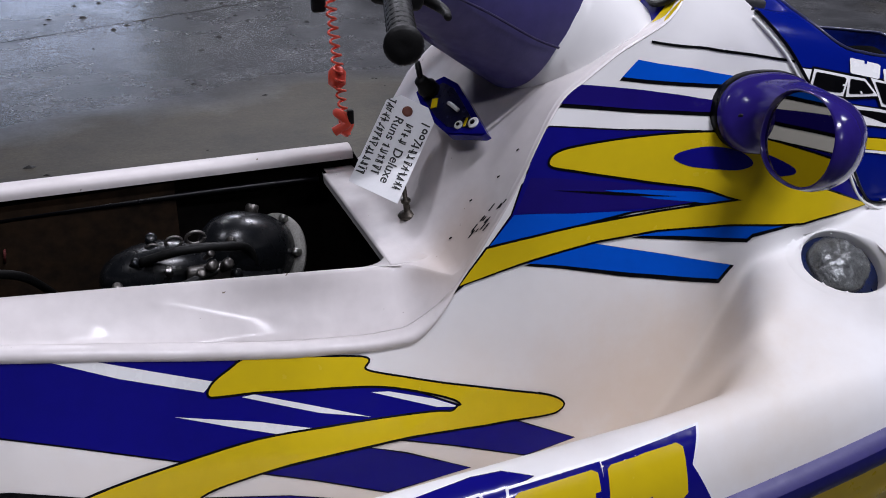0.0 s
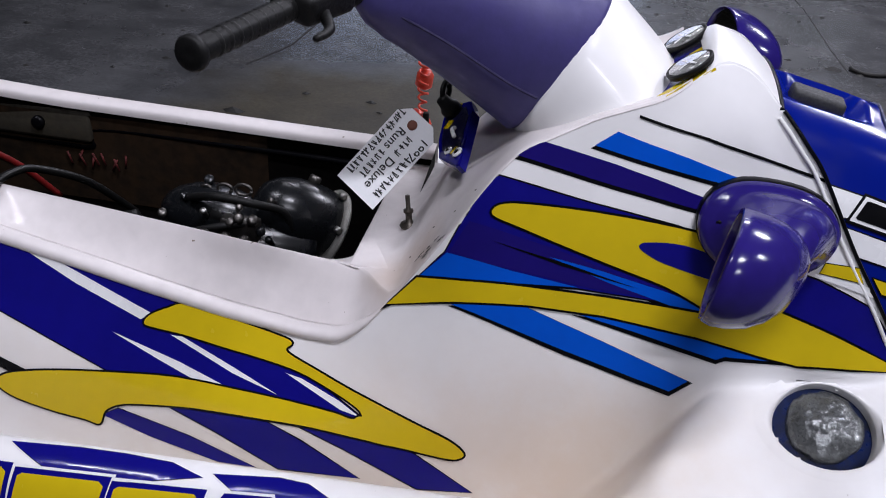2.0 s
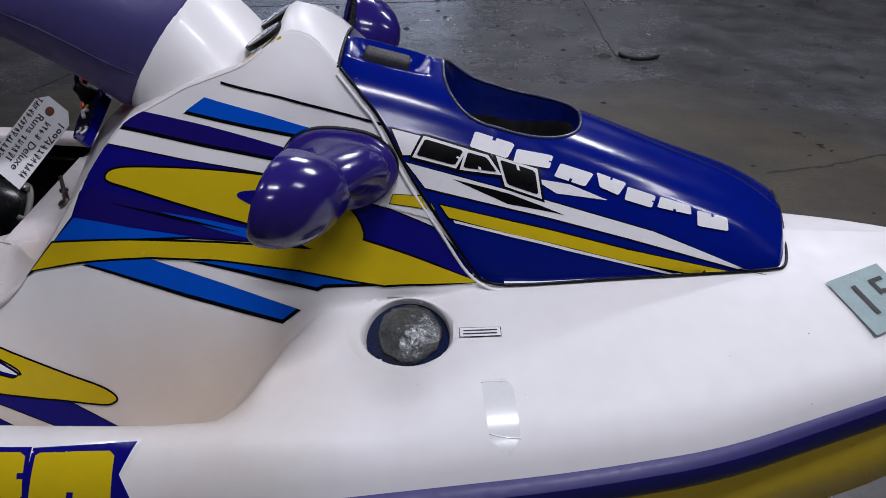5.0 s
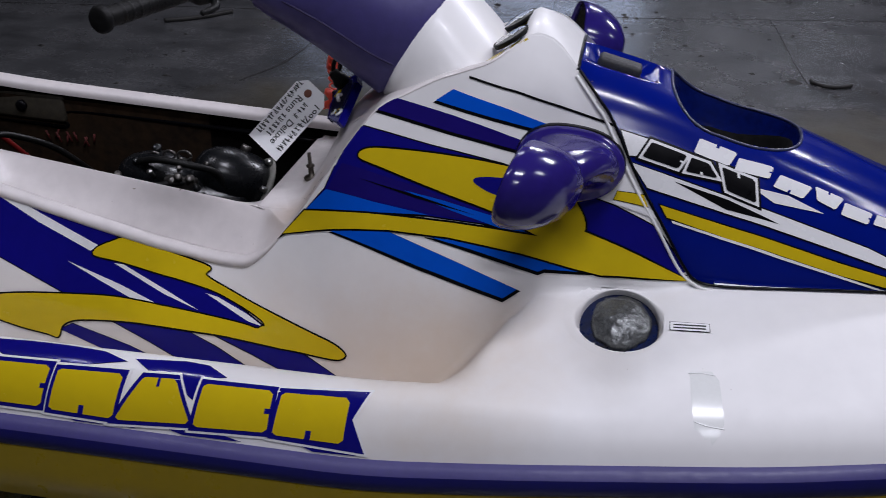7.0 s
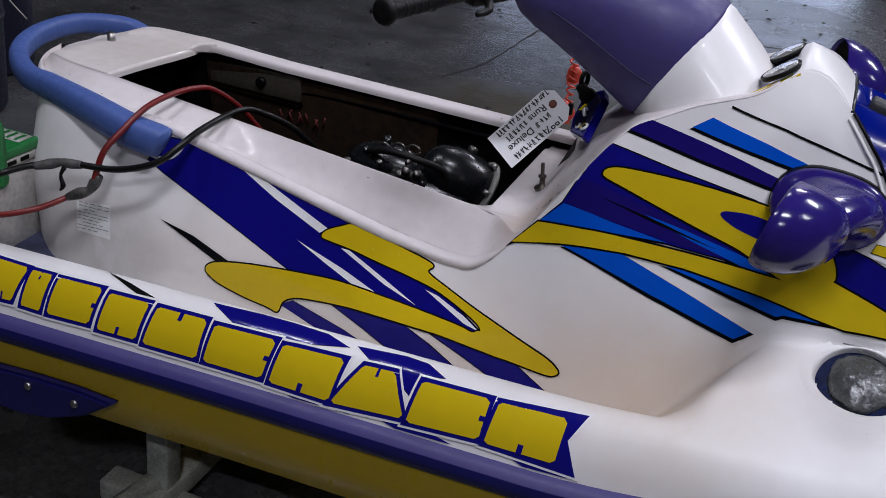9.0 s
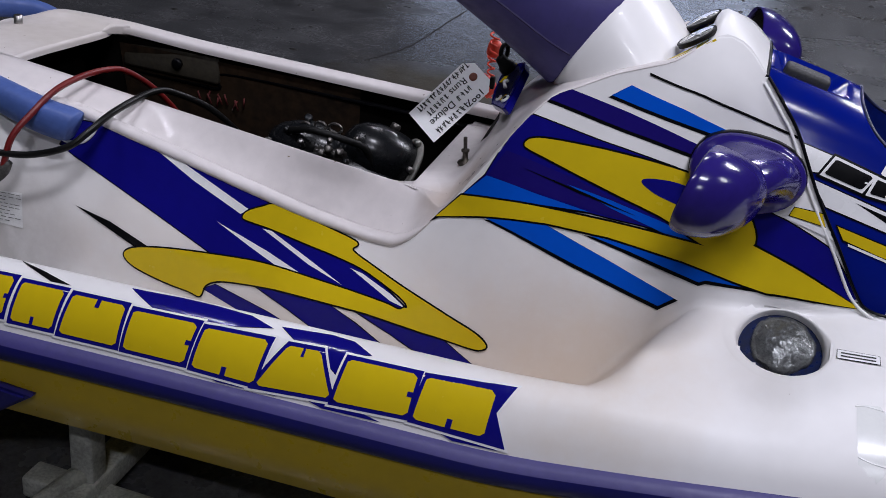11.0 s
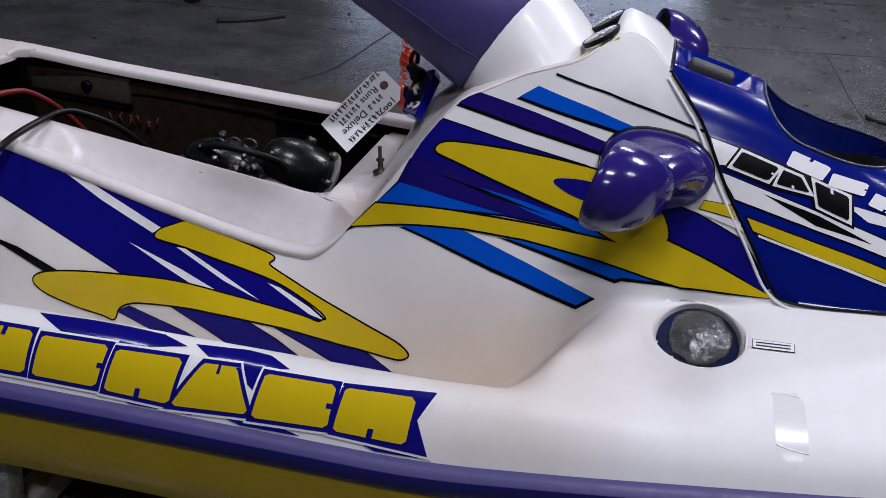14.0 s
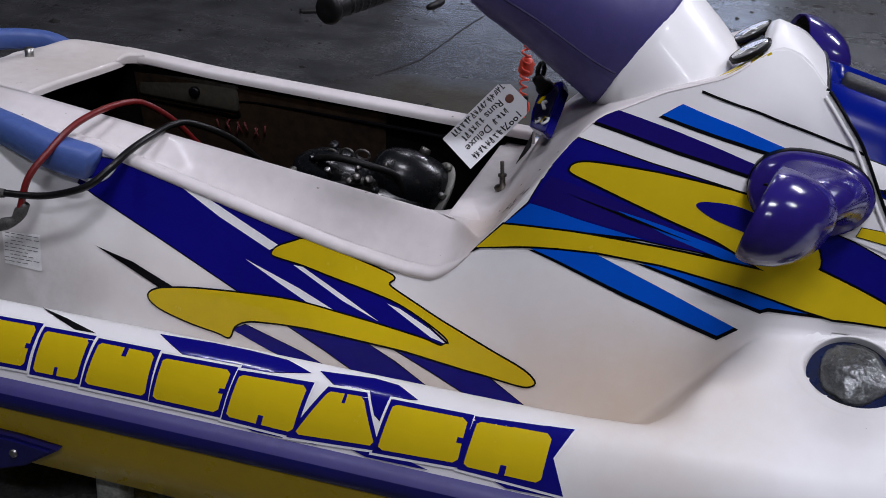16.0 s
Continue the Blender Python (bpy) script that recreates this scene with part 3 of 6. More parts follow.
def dash_edge(x):
    """The rim's band carried on up the edge of the dash."""
    zt, y0 = wall_top(x), wall_y(x, wall_top(x))
    zi = max(0.774, zt + 0.002)
    k = step(-0.33, -0.41, x)
    yi = y0 + 0.012 + (-0.137 - y0 - 0.012) * k
    return [(x, y0 + 0.004, zt - 0.008), (x, y0 - 0.003 * k - 0.001, zt - 0.002), (x, y0 - 0.005 * k, zt + 0.007 * k), (x, y0 + 0.002, zt + 0.011 * k + 0.002), (x, y0 + 0.20 * (yi - y0), zt + 0.04 * (zi - zt) + 0.010 * k), (x, y0 + 0.345 * (yi - y0), zt + 0.07 * (zi - zt) + 0.001 * k), (x, y0 + 0.36 * (yi - y0), zt + 0.09 * (zi - zt) + 0.001 * k), (x, y0 + 0.68 * (yi - y0), zt + 0.53 * (zi - zt)), (x, yi - 0.005 * k - 0.002, zi - 0.005 * k), (x, yi, zi)]


band = [rim_row(x)[:10] for x in stations(-1.2385, -0.42, 0.02)] + [dash_edge(x) for x in stations(-0.41, 0.005, 0.0125)]
band = part("rim", loft([[p[:] for p in curve(row, 3)] for row in band]), RIMM, craft, "white seat base rim, scuffed along its edge")
rows = []
for x in stations(-0.41, 0.005, 0.0125):
    _, yi, zi = dash_edge(x)[9]
    yf = min(0.25, 2 * cy(x) - wall_y(x, wall_top(x)) + 0.03)
    zc = tab2(x, (-0.41, -0.365, -0.344, -0.315, -0.29, -0.26, -0.22, -0.16, -0.05, -0.03, 0.0), (0.776, 0.785, 0.80, 0.86, 0.92, 0.955, 0.985, 1.03, 1.06, 1.03, 1.03))
    row = [(x, yi, zi)]
    for f in (0.12, 0.25, 0.4, 0.5, 0.6, 0.75, 0.88):
        g = step(0.0, 0.42, f) * step(1.0, 0.58, f)
        row.append((x, yi + (yf - yi) * f, zi + (zc - zi) * g))
    rows.append([p[:] for p in curve(row + [(x, yf, zi), (x, yf + 0.03, zi - 0.012), (x, yf + 0.05, zi - 0.1)], 3)])
dash = part("dash", loft(rows), RIMM, craft, "white sloping dash in front of the bay")
part("bay_edge", loft([[(-0.414, y, 0.772) for y in (-0.14, 0.0, 0.12, 0.24)], [(-0.412, y, 0.752) for y in (-0.14, 0.0, 0.12, 0.24)]]), GEL, craft)


part("dash_ledge", box(-0.418, -0.35, -0.142, 0.225, 0.768, 0.7765, 0.004), RIMM, craft)
# rounded corner of the bay opening
arc = [(-0.412 - 0.045 * (1 - math.sin(a)), -0.137 + 0.045 * (1 - math.cos(a))) for a in (math.pi / 2 * j / 8 for j in range(9))]
zc = lambda x: 0.7742 - 0.058 * (x + 0.41)
part("corner_web", loft([[(-0.402, -0.146, zc(-0.41) - 0.001)] * 9, [(x, y, zc(x)) for x, y in arc], [(x, y, zc(x) - 0.004) for x, y in arc], [(x, y, 0.752) for x, y in arc]]), RIMM, craft)


def oval(centre, axis, ry, rv, n=28, power=2.0):
    """A ring about an axis in the x-z plane: ry across, rv up."""
    a = Vector(axis).normalized()
    v = Vector((0, 1, 0)).cross(a)
    v = v if v.z > 0 else -v
    out = []
    for j in range(n):
        t = 2 * math.pi * j / n
        c, d = math.cos(t), math.sin(t)
        c, d = math.copysign(abs(c) ** (2 / power), c), math.copysign(abs(d) ** (2 / power), d)
        out.append(Vector(centre) + Vector((0, ry * c, 0)) + rv * d * v)
    return out


AX = (-0.88, 0, 0.48)
C1 = Vector((-0.16, SY + 0.01, 1.08))
rows = []
for x, y, z, ax, az, ry, rv in ((-0.17, -0.02, 1.086, -0.88, 0.48, 0.108, 0.096), (-0.165, -0.02, 1.083, -0.88, 0.48, 0.122, 0.106), (-0.16, -0.02, 1.078, -0.88, 0.48, 0.132, 0.112), (-0.15, -0.02, 1.070, -0.88, 0.5, 0.136, 0.114), (-0.10, -0.028, 1.033, -0.82, 0.57, 0.142, 0.107), (-0.06, -0.038, 1.005, -0.76, 0.65, 0.146, 0.097), (-0.035, -0.045, 0.99, -0.72, 0.69, 0.146, 0.09), (-0.03, -0.045, 0.985, -0.72, 0.69, 0.136, 0.095), (-0.03, -0.045, 0.97, -0.72, 0.69, 0.10, 0.06)):
    rows.append([p[:] for p in oval((x, y, z), (ax, 0, az), ry, rv, 40, 2.3)])
part("collar", loft(rows, True, True), GEL, craft, "white steering collar")
rows = []
for x, zp in ((0.020, 1.118), (0.022, 1.132), (0.027, 1.143), (0.036, 1.148), (0.052, 1.143), (0.07, 1.134), (0.09, 1.120), (0.105, 1.108), (0.1135, 1.101)):
    z0 = wall_top(x) - 0.003
    y0 = wall_y(x, z0) - 0.0006
    y1 = -0.11 - y0
    zp = max(zp, z0 + 0.006)
    row = [(x, y0 + 0.0006, z0 - 0.01)]
    for j in range(29):
        t = math.pi * j / 28
        c, d = -math.cos(t), math.sin(t)
        row.append((x, (y0 + y1) / 2 + (y1 - y0) / 2 * c, z0 + (zp - z0) * (1 - abs(c) ** 2.4)))
    rows.append(row + [(x, y1 + 0.01, z0 - 0.06), (x, y1 + 0.02, 0.85)])
pod_end = [Vector(p) + Vector((0.001, 0, -0.0005)) for p in rows[-1][1:26]]
part("gauge_pod", loft(rows), GEL, craft, "white hooded gauge pod")

GN = Vector((-0.58, -0.02, 0.81)).normalized()
gw = Vector((0, 1, 0))
gm = Matrix((gw, GN.cross(gw), GN)).transposed().to_4x4()  # across, up the panel, out of it
GP = Matrix.Translation((0.010, -0.057, 1.100)) @ gm
bm = bmesh.new()
bmesh.ops.create_cube(bm, size=1, matrix=Matrix.Diagonal((0.19, 0.10, 0.01, 1)))
for q in bm.verts:
    if (gm.to_3x3() @ q.co).x > 0:
        q.co.x *= 0.74
bm.transform(GP)
panel = part("gauge_panel", bm, NAVY, craft, "navy gauge panel with yellow stripes", smooth=False)
for k in (-0.088, 0.0, 0.088):
    bm = bmesh.new()
    bmesh.ops.create_cube(bm, size=1, matrix=GP @ Matrix.Translation((k, 0.012, 0.002)) @ Matrix.Rotation(0.3, 4, "Z") @ Matrix.Diagonal((0.024, 0.08, 0.012, 1)))
    part("stripe", bm, YELLOW, panel, smooth=False)
GLASS = mat("gauge_face", (0.32, 0.32, 0.31), 0.15, vary=0.75, scale=30, coat=0.8)
for gy in (-0.119, 0.004):
    gc = Vector((0.001, gy, 1.117))
    g = part("gauge", disc_stack(gc, GN, ((-0.006, 0.031), (-0.002, 0.0315), (0.0005, 0.032), (0.0015, 0.031), (0.001, 0.0282), (0.0, 0.0275)), 32), RUBBER, craft, "round black-rimmed gauge")
    part("dial", disc_stack(gc + GN * 0.0006, GN, ((0, 0.0275), (0.001, 0.0275)), 32), GLASS, g, "grey gauge dial under glass")
    for a in (0.4, 2.3, 3.6):
        bm = bmesh.new()
        bmesh.ops.create_cube(bm, size=1, matrix=Matrix.Translation(gc + GN * 0.003) @ gm @ Matrix.Rotation(a, 4, "Z") @ Matrix.Translation((0.012, 0, 0)) @ Matrix.Diagonal((0.014, 0.003, 0.001, 1)))
        part("marking", bm, WHITEV, g, smooth=False)

# steering pad, bar, grips
rows = []
P1, P2 = C1 + Vector((0, 0, 0)), Vector((-0.40, SY, 1.205))
for s, ry, rv in ((-0.06, 0.10, 0.085), (-0.05, 0.115, 0.10), (-0.02, 0.124, 0.109), (0.0, 0.127, 0.112), (0.2, 0.13, 0.108), (0.45, 0.138, 0.10), (0.65, 0.15, 0.088), (0.8, 0.165, 0.076), (0.92, 0.175, 0.062), (1.0, 0.172, 0.046), (1.04, 0.16, 0.028), (1.05, 0.13, 0.012)):
    c = P1 + (P2 - P1) * s
    ring = oval(c, AX, ry, rv, 40, 2.6)
    for p in ring:
        u = (p.y - SY) / 0.17
        groove = max(0.0, 1 - (u / 0.58) ** 2) * step(0.45, 1.0, s)
        p -= Vector(AX).normalized() * 0.15 * groove
        p.z -= 0.012 * groove
        p.z += 0.16 * (p.y - SY) * step(0.3, 1.0, s)
        if p.z < c.z and s < 0.3:
            p.x -= 0.03 * (0.3 - s)
    rows.append([p[:] for p in ring])
handlebar = part("steering_pad", loft(rows, True, True), PAD, craft, "faded purple foam steering pad with two horns")
part("pad_seam", tube([(-0.18, SY - 0.1255, 1.06), (-0.22, SY - 0.131, 1.078), (-0.3, SY - 0.147, 1.125), (-0.38, SY - 0.166, 1.165)], 0.0018, 6), mat("dark_purple_thread", (0.012, 0.008, 0.05), 0.7), handlebar)
for side, gy in ((-1, -0.48), (1, 0.42)):
    inner, outer = Vector((-0.432, SY + side * 0.20, 1.185)), Vector((-0.505, gy, 1.171))
    bar = part("handlebar", tube([(-0.385, SY + side * 0.13, 1.175), inner, inner + 0.4 * (outer - inner)], 0.012, 10), STEEL, craft)
    d = outer - inner
    gs = [inner + d * f for f in (0.28, 0.5, 0.75, 0.96)]
    g = part("grip", tube(gs, (0.0142, 0.0146, 0.0142, 0.0138), 14, 5), RUBBER, craft, "worn black rubber grip")
    part("end_flange", disc_stack(outer - d.normalized() * 0.012, d, ((0, 0.0135), (0.002, 0.0185), (0.009, 0.019), (0.013, 0.016), (0.011, 0.004)), 20), RUBBER, g)
    for k in range(9):
        part("rib", disc_stack(inner + d * (0.36 + 0.06 * k), d, ((0, 0.0139), (0.004, 0.015), (0.008, 0.0139)), 14), RUBBER, g)
    c = inner + d * 0.16
    bm = box(-0.027, 0.032, -0.046, 0.052, -0.016, 0.020, 0.009, 3)
    bm.transform(Matrix.Translation(c) @ pose(0, 0, 0, 0, 12, side * 18))
    h = part("switch_housing", bm, RUBBER, craft, "black lever housing")
    part("lever", tube([c + Vector((0.02, side * 0.02, -0.008)), c + Vector((0.036, side * 0.05, -0.018)), c + Vector((0.03, side * 0.085, -0.02))], (0.008, 0.006, 0.004), 8), RUBBER, h)
    part("boot", tube([inner - d * 0.22, inner - d * 0.05, inner + d * 0.06], (0.034, 0.027, 0.02), 14, 4), RUBBER, h)
    part("cap_plate", box(-0.02, 0.024, -0.03, 0.036, 0.0, 0.006, 0.002), RUBBER, h).data.transform(Matrix.Translation(c + Vector((0, 0, 0.018))) @ pose(0, 0, 0, 0, 12, side * 18))

# mirrors
MIRROR = bpy.data.materials.new("mirror_glass")
MIRROR.use_nodes = True
MIRROR.node_tree.nodes["Principled BSDF"].inputs["Metallic"].default_value = 1.0
MIRROR.node_tree.nodes["Principled BSDF"].inputs["Roughness"].default_value = 0.03
MIRROR.node_tree.nodes["Principled BSDF"].inputs["Base Color"].default_value = (0.30, 0.29, 0.25, 1)
MIRROR.node_tree.nodes["Principled BSDF"].inputs["Specular Tint"].default_value = (0.55, 0.54, 0.48, 1)


def mirror(side, lift):
    """A housing on its shield-shaped foot; the far one is the near one turned over."""
    def at(p):
        return Vector(p) if side > 0 else Vector((p[0] + 0.034, -0.03 - (p[1] + 0.03), p[2] + lift))
    n, w = Vector((-0.965, 0.186, 0.184)).normalized(), Vector((-0.152, -0.971, 0.10)).normalized()
    v = n.cross(w).normalized()
    v = v if v.z > 0 else -v
    w = (w - n * n.dot(w)).normalized()
    g0 = Vector((0.052, -0.367, 0.973))
    rows = []
    for d, k, s in ((-0.010, 0.86, 0), (-0.006, 0.93, 0), (0.001, 0.95, 0), (0.003, 0.975, 0), (0.0, 1.0, 0), (-0.01, 1.02, 0), (-0.026, 1.005, 0.004), (-0.045, 0.935, 0.010), (-0.062, 0.81, 0.018), (-0.076, 0.62, 0.026), (-0.085, 0.38, 0.034), (-0.088, 0.15, 0.038)):
        c = g0 + n * d - w * s + v * s * 0.2
        rows.append([at(c + k * (0.088 * math.copysign(abs(math.cos(t)) ** 0.9, math.cos(t)) * w + 0.061 * math.copysign(abs(math.sin(t)) ** 0.9, math.sin(t)) * v))[:] for t in (2 * math.pi * j / 36 for j in range(36))])
    head = part("mirror", loft(rows, True, True), MIRP, craft, "purple plastic rear-view mirror")
    bm = disc_stack((0, 0, 0), (0, 0, 1), ((0, 0.5), (0.002, 0.5)), 36)
    for q in bm.verts:
        x, y, z = q.co
        q.co = at(g0 + n * (z - 0.005) + w * (x * 0.169) + v * (y * 0.1165))
    part("glass", bm, MIRROR, head, "oval mirror glass", False)
    foot = [(0.036, 0.962), (0.050, 0.990), (0.082, 1.006), (0.125, 1.008), (0.165, 1.001), (0.192, 0.985), (0.205, 0.960), (0.198, 0.935), (0.176, 0.915), (0.14, 0.903), (0.10, 0.903), (0.062, 0.912), (0.041, 0.934)]
    ring0 = curve([(a, 0, b) for a, b in foot], 3, True)
    c0 = Vector((0.125, 0, 0.96))
    rows = []
    for y, k in ((-0.17, 0.97), (-0.214, 1.0), (-0.226, 1.0), (-0.233, 0.96), (-0.237, 0.88)):
        rows.append([(c0 + (p - c0) * k + Vector((0, y + 0.33 * (p.z - 0.96), 0))) for p in ring0])
    for y, k, cx, cz in ((-0.243, 0.80, 0.132, 0.966), (-0.256, 0.70, 0.134, 0.971), (-0.285, 0.60, 0.130, 0.978), (-0.32, 0.54, 0.118, 0.982), (-0.35, 0.46, 0.108, 0.982), (-0.375, 0.3, 0.10, 0.98)):
        lean = 0.33 * max(0.0, (0.285 + y) / 0.042) if y > -0.285 else 0.0
        rows.append([Vector((cx, y, cz)) + (p - c0) * k + Vector((0, lean * (p.z - 0.96) * k, 0)) for p in ring0])
    if side < 0:
        rows = [[p - Vector((0, 0, lift)) for p in row] for row in rows]
    # black rim standing in for the dark gap round the foot
    part("foot_gap", loft([[at(c0 + (p - c0) * k + Vector((0, y + 0.33 * (p.z - 0.96), 0 if side > 0 else -lift)))[:] for p in ring0] for y, k in ((-0.17, 1.0), (-0.212, 1.016), (-0.219, 1.016), (-0.221, 0.98))], True), BLACK, head)
    part("mirror_arm", loft([[at(p)[:] for p in row] for row in rows], True, True), MIRP, head, "moulded purple foot of the mirror")
    # proud black disc stands in for the dark of a recess
    part("screw_recess_disc", disc_stack(at((0.0635, -0.236, 0.957 if side > 0 else 0.957 - lift)), (-0.45, -0.88 * side, 0.1), ((0, 0.0095), (0.008, 0.0095), (0.009, 0.007)), 14), BLACK, head, "black disc in place of the foot's screw recess")


mirror(1, 0)
mirror(-1, 0.056)

# seam of the hood
part("seam_gap", tube(pod_end, 0.003, 6, 2), BLACK, craft)
seam = [(x, wall_y(x, wall_top(x)) - 0.003, wall_top(x)) for x in (0.117, 0.132, 0.15, 0.178, 0.227, 0.279, 0.32, 0.345)] + [(0.40, -0.222, 0.782), (0.55, -0.21, 0.794), (0.72, -0.197, 0.806), (0.775, -0.190, 0.810), (0.797, -0.182, 0.811), (0.809, -0.158, 0.815), (0.821, -0.10, 0.822), (0.833, -0.03, 0.831), (0.844, 0.04, 0.832), (0.848, 0.08, 0.83)]
part("seam_gap", tube(seam, 0.0025, 6, 6), BLACK, craft, "dark gap round the hatch")
part("seam_edge", tube([(x - 0.007, wall_y(x, wall_top(x)) - 0.0035, wall_top(x) - 0.006) for x in (0.12, 0.135, 0.155, 0.178, 0.227, 0.279, 0.32)] + [(0.345, -0.226, 0.776), (0.37, -0.226, 0.772)], 0.0026, 8, 6), GEL, craft, "white moulded edge along the hatch")

# filler hole on the front deck, plugged with crumpled tape
FC = Vector((0.228, -0.306, 0))
hit, normal, _, _ = DECK.ray_cast(FC + Vector((0, 0, 2)), Vector((0, 0, -1)))
normal = normal if normal.z > 0 else -normal
deck_n = normal.copy()
normal = (normal + Vector((0, -0.26, 0))).normalized()
fa = normal.cross(Vector((0, 1, 0))).normalized()
fm = Matrix((fa, normal.cross(fa), normal)).transposed().to_4x4()
bm = bmesh.new()
bm.from_mesh(deck.data)
bmesh.ops.delete(bm, geom=[f for f in bm.faces if (f.calc_center_median() - hit).length < 0.070 and f.calc_center_median().y < -0.246], context="FACES")
bm.to_mesh(deck.data)
bm.free()
rows = []
top = hit.copy()
hit = hit - deck_n * 0.007
for r, d, onto in ((0.088, 0.0003, 1), (0.082, 0.0007, 1), (0.075, 0.0007, 1), (0.071, 0.0005, 0.97), (0.0685, 0.0002, 0.8), (0.0665, -0.001, 0.45), (0.064, -0.003, 0.15), (0.062, -0.008, 0), (0.060, -0.036, 0)):
    row = []
    for j in range(48):
        way = fm.to_3x3() @ Vector((math.cos(j * math.pi / 24), math.sin(j * math.pi / 24), 0))
        p = hit + way * (min(r, (-0.2435 - hit.y) / way.y + (r - 0.062) * 0.05) if way.y > 0.2 else r)
        flat = p + deck_n * (top - p).dot(deck_n)
        q, _, _, _ = DECK.ray_cast(Vector((p.x, p.y, 2)), Vector((0, 0, -1)))
        skin_at = q if q is not None and (q - flat).length < 0.012 else flat
        row.append((p + (skin_at - p) * onto + (deck_n if onto > 0.9 else normal) * d)[:])
    rows.append(row)
hole = part("filler_hole", loft(rows, True), DECKM, craft, "round filler hole with a rolled white edge")
part("hole_wall", disc_stack(hit, normal, ((-0.020, 0.0612), (-0.024, 0.059), (-0.028, 0.052), (-0.036, 0.01)), 40), mat("dull_blue_ring", (0.012, 0.028, 0.13), 0.3, vary=0.9, scale=14, second=(0.02, 0.022, 0.03)), hole, "dull blue neck of the filler")
TAPE = mat("silver_tape", (0.20, 0.21, 0.21), 0.3, metal=0.55, vary=0.7, scale=30, bump=0.9, bscale=70)
TAPE.node_tree.nodes["Principled BSDF"].inputs["Coat Weight"].default_value = 0.2
bm = disc_stack(hit + Vector((0.002, 0.007, 0.005)) - normal * 0.020, normal, [(-0.008, 0.047), (0.004, 0.0475)] + [(0.010 + 0.016 * math.sin(k * 0.22), 0.0455 - 0.0055 * k) for k in range(8)], 44)
for q in bm.verts:
    q.co += Vector(noise.noise_vector(q.co * 34)) * 0.005 + Vector(noise.noise_vector(q.co * 110)) * 0.0028
part("tape_plug", bm, TAPE, hole, "crumpled silver tape")

# engine
engine = thing("marine_engine", "black two-stroke engine with hoses in the open bay", "engine")
EC, EA = Vector((-0.536, 0.156, 0.676)), Vector((-0.74, -0.42, 0.48)).normalized()
E1 = EA.cross(Vector((0, 0, 1))).normalized()
E1 = E1 if E1.y < 0 else -E1
E2 = E1.cross(EA) if E1.cross(EA).z > 0 else EA.cross(E1)
DIRTY = mat("dirty_metal", (0.16, 0.15, 0.14), 0.35, metal=0.9, vary=0.5, scale=60)


def on_cover(d, ang, r):
    """A point round the cover's axis: along it, turned up from the near side, out from it."""
    return EC + EA * d + r * (math.cos(radians(ang)) * E1 + math.sin(radians(ang)) * E2)


part("flywheel_cover", disc_stack(EC, EA, ((-0.012, 0.03), (-0.01, 0.056), (0.0, 0.061), (0.02, 0.0635), (0.05, 0.0625), (0.08, 0.057), (0.105, 0.046), (0.122, 0.031), (0.130, 0.012)), 48), ENGM, engine, "black domed flywheel cover")
part("cover_flange", disc_stack(EC - EA * 0.004 + Vector((0.004, -0.004, -0.004)), EA, ((-0.006, 0.045), (-0.005, 0.0735), (0.0, 0.0745), (0.002, 0.05)), 48), mat("oxidised_alloy", (0.36, 0.35, 0.32), 0.5, metal=0.4, vary=0.4, scale=40), engine, "bare metal flange")
for k in range(6):
    part("flange_bolt", disc_stack(on_cover(0.0, 60 * k + 20, 0.067), EA, ((-0.006, 0.0065), (0.005, 0.0065), (0.007, 0.004)), 6), STEEL, engine)
part("plug", disc_stack(on_cover(0.05, 100, 0.058), on_cover(0, 100, 1) - EC, ((0, 0.0105), (0.014, 0.0105), (0.016, 0.0085)), 14), DIRTY, engine, "plug on top of the cover")
body = loft([[(-0.71 + 0.088 * math.cos(a), 0.092 + 0.052 * math.sin(a) * math.cos(b), 0.705 + 0.05 * math.sin(a) * math.sin(b)) for b in (2 * math.pi * j / 28 for j in range(28))] for a in (0.05, 0.3, 0.55, 0.85, 1.2, 1.57, 1.95, 2.3, 2.6, 2.85, 3.09)], True, True)
part("carburettor", body, ENGM, engine, "black rounded intake body")
part("crankcase", tube([(-0.79, 0.09, 0.62), (-0.66, 0.10, 0.645), (-0.54, 0.13, 0.64)], (0.06, 0.075, 0.06), 20), ENGM, engine)
random.seed(5)
for x, z, r in ((-0.652, 0.757, 0.014), (-0.684, 0.755, 0.012), (-0.716, 0.750, 0.009)):  # clamp rings on top
    ring = [Vector((x + r * math.cos(t), 0.085, z + r * math.sin(t) * 0.7)) for t in (2 * math.pi * j / 16 for j in range(17))]
    part("clamp_ring", tube(ring, 0.0028, 6, 1, False), DIRTY, engine, "steel hose clamp")
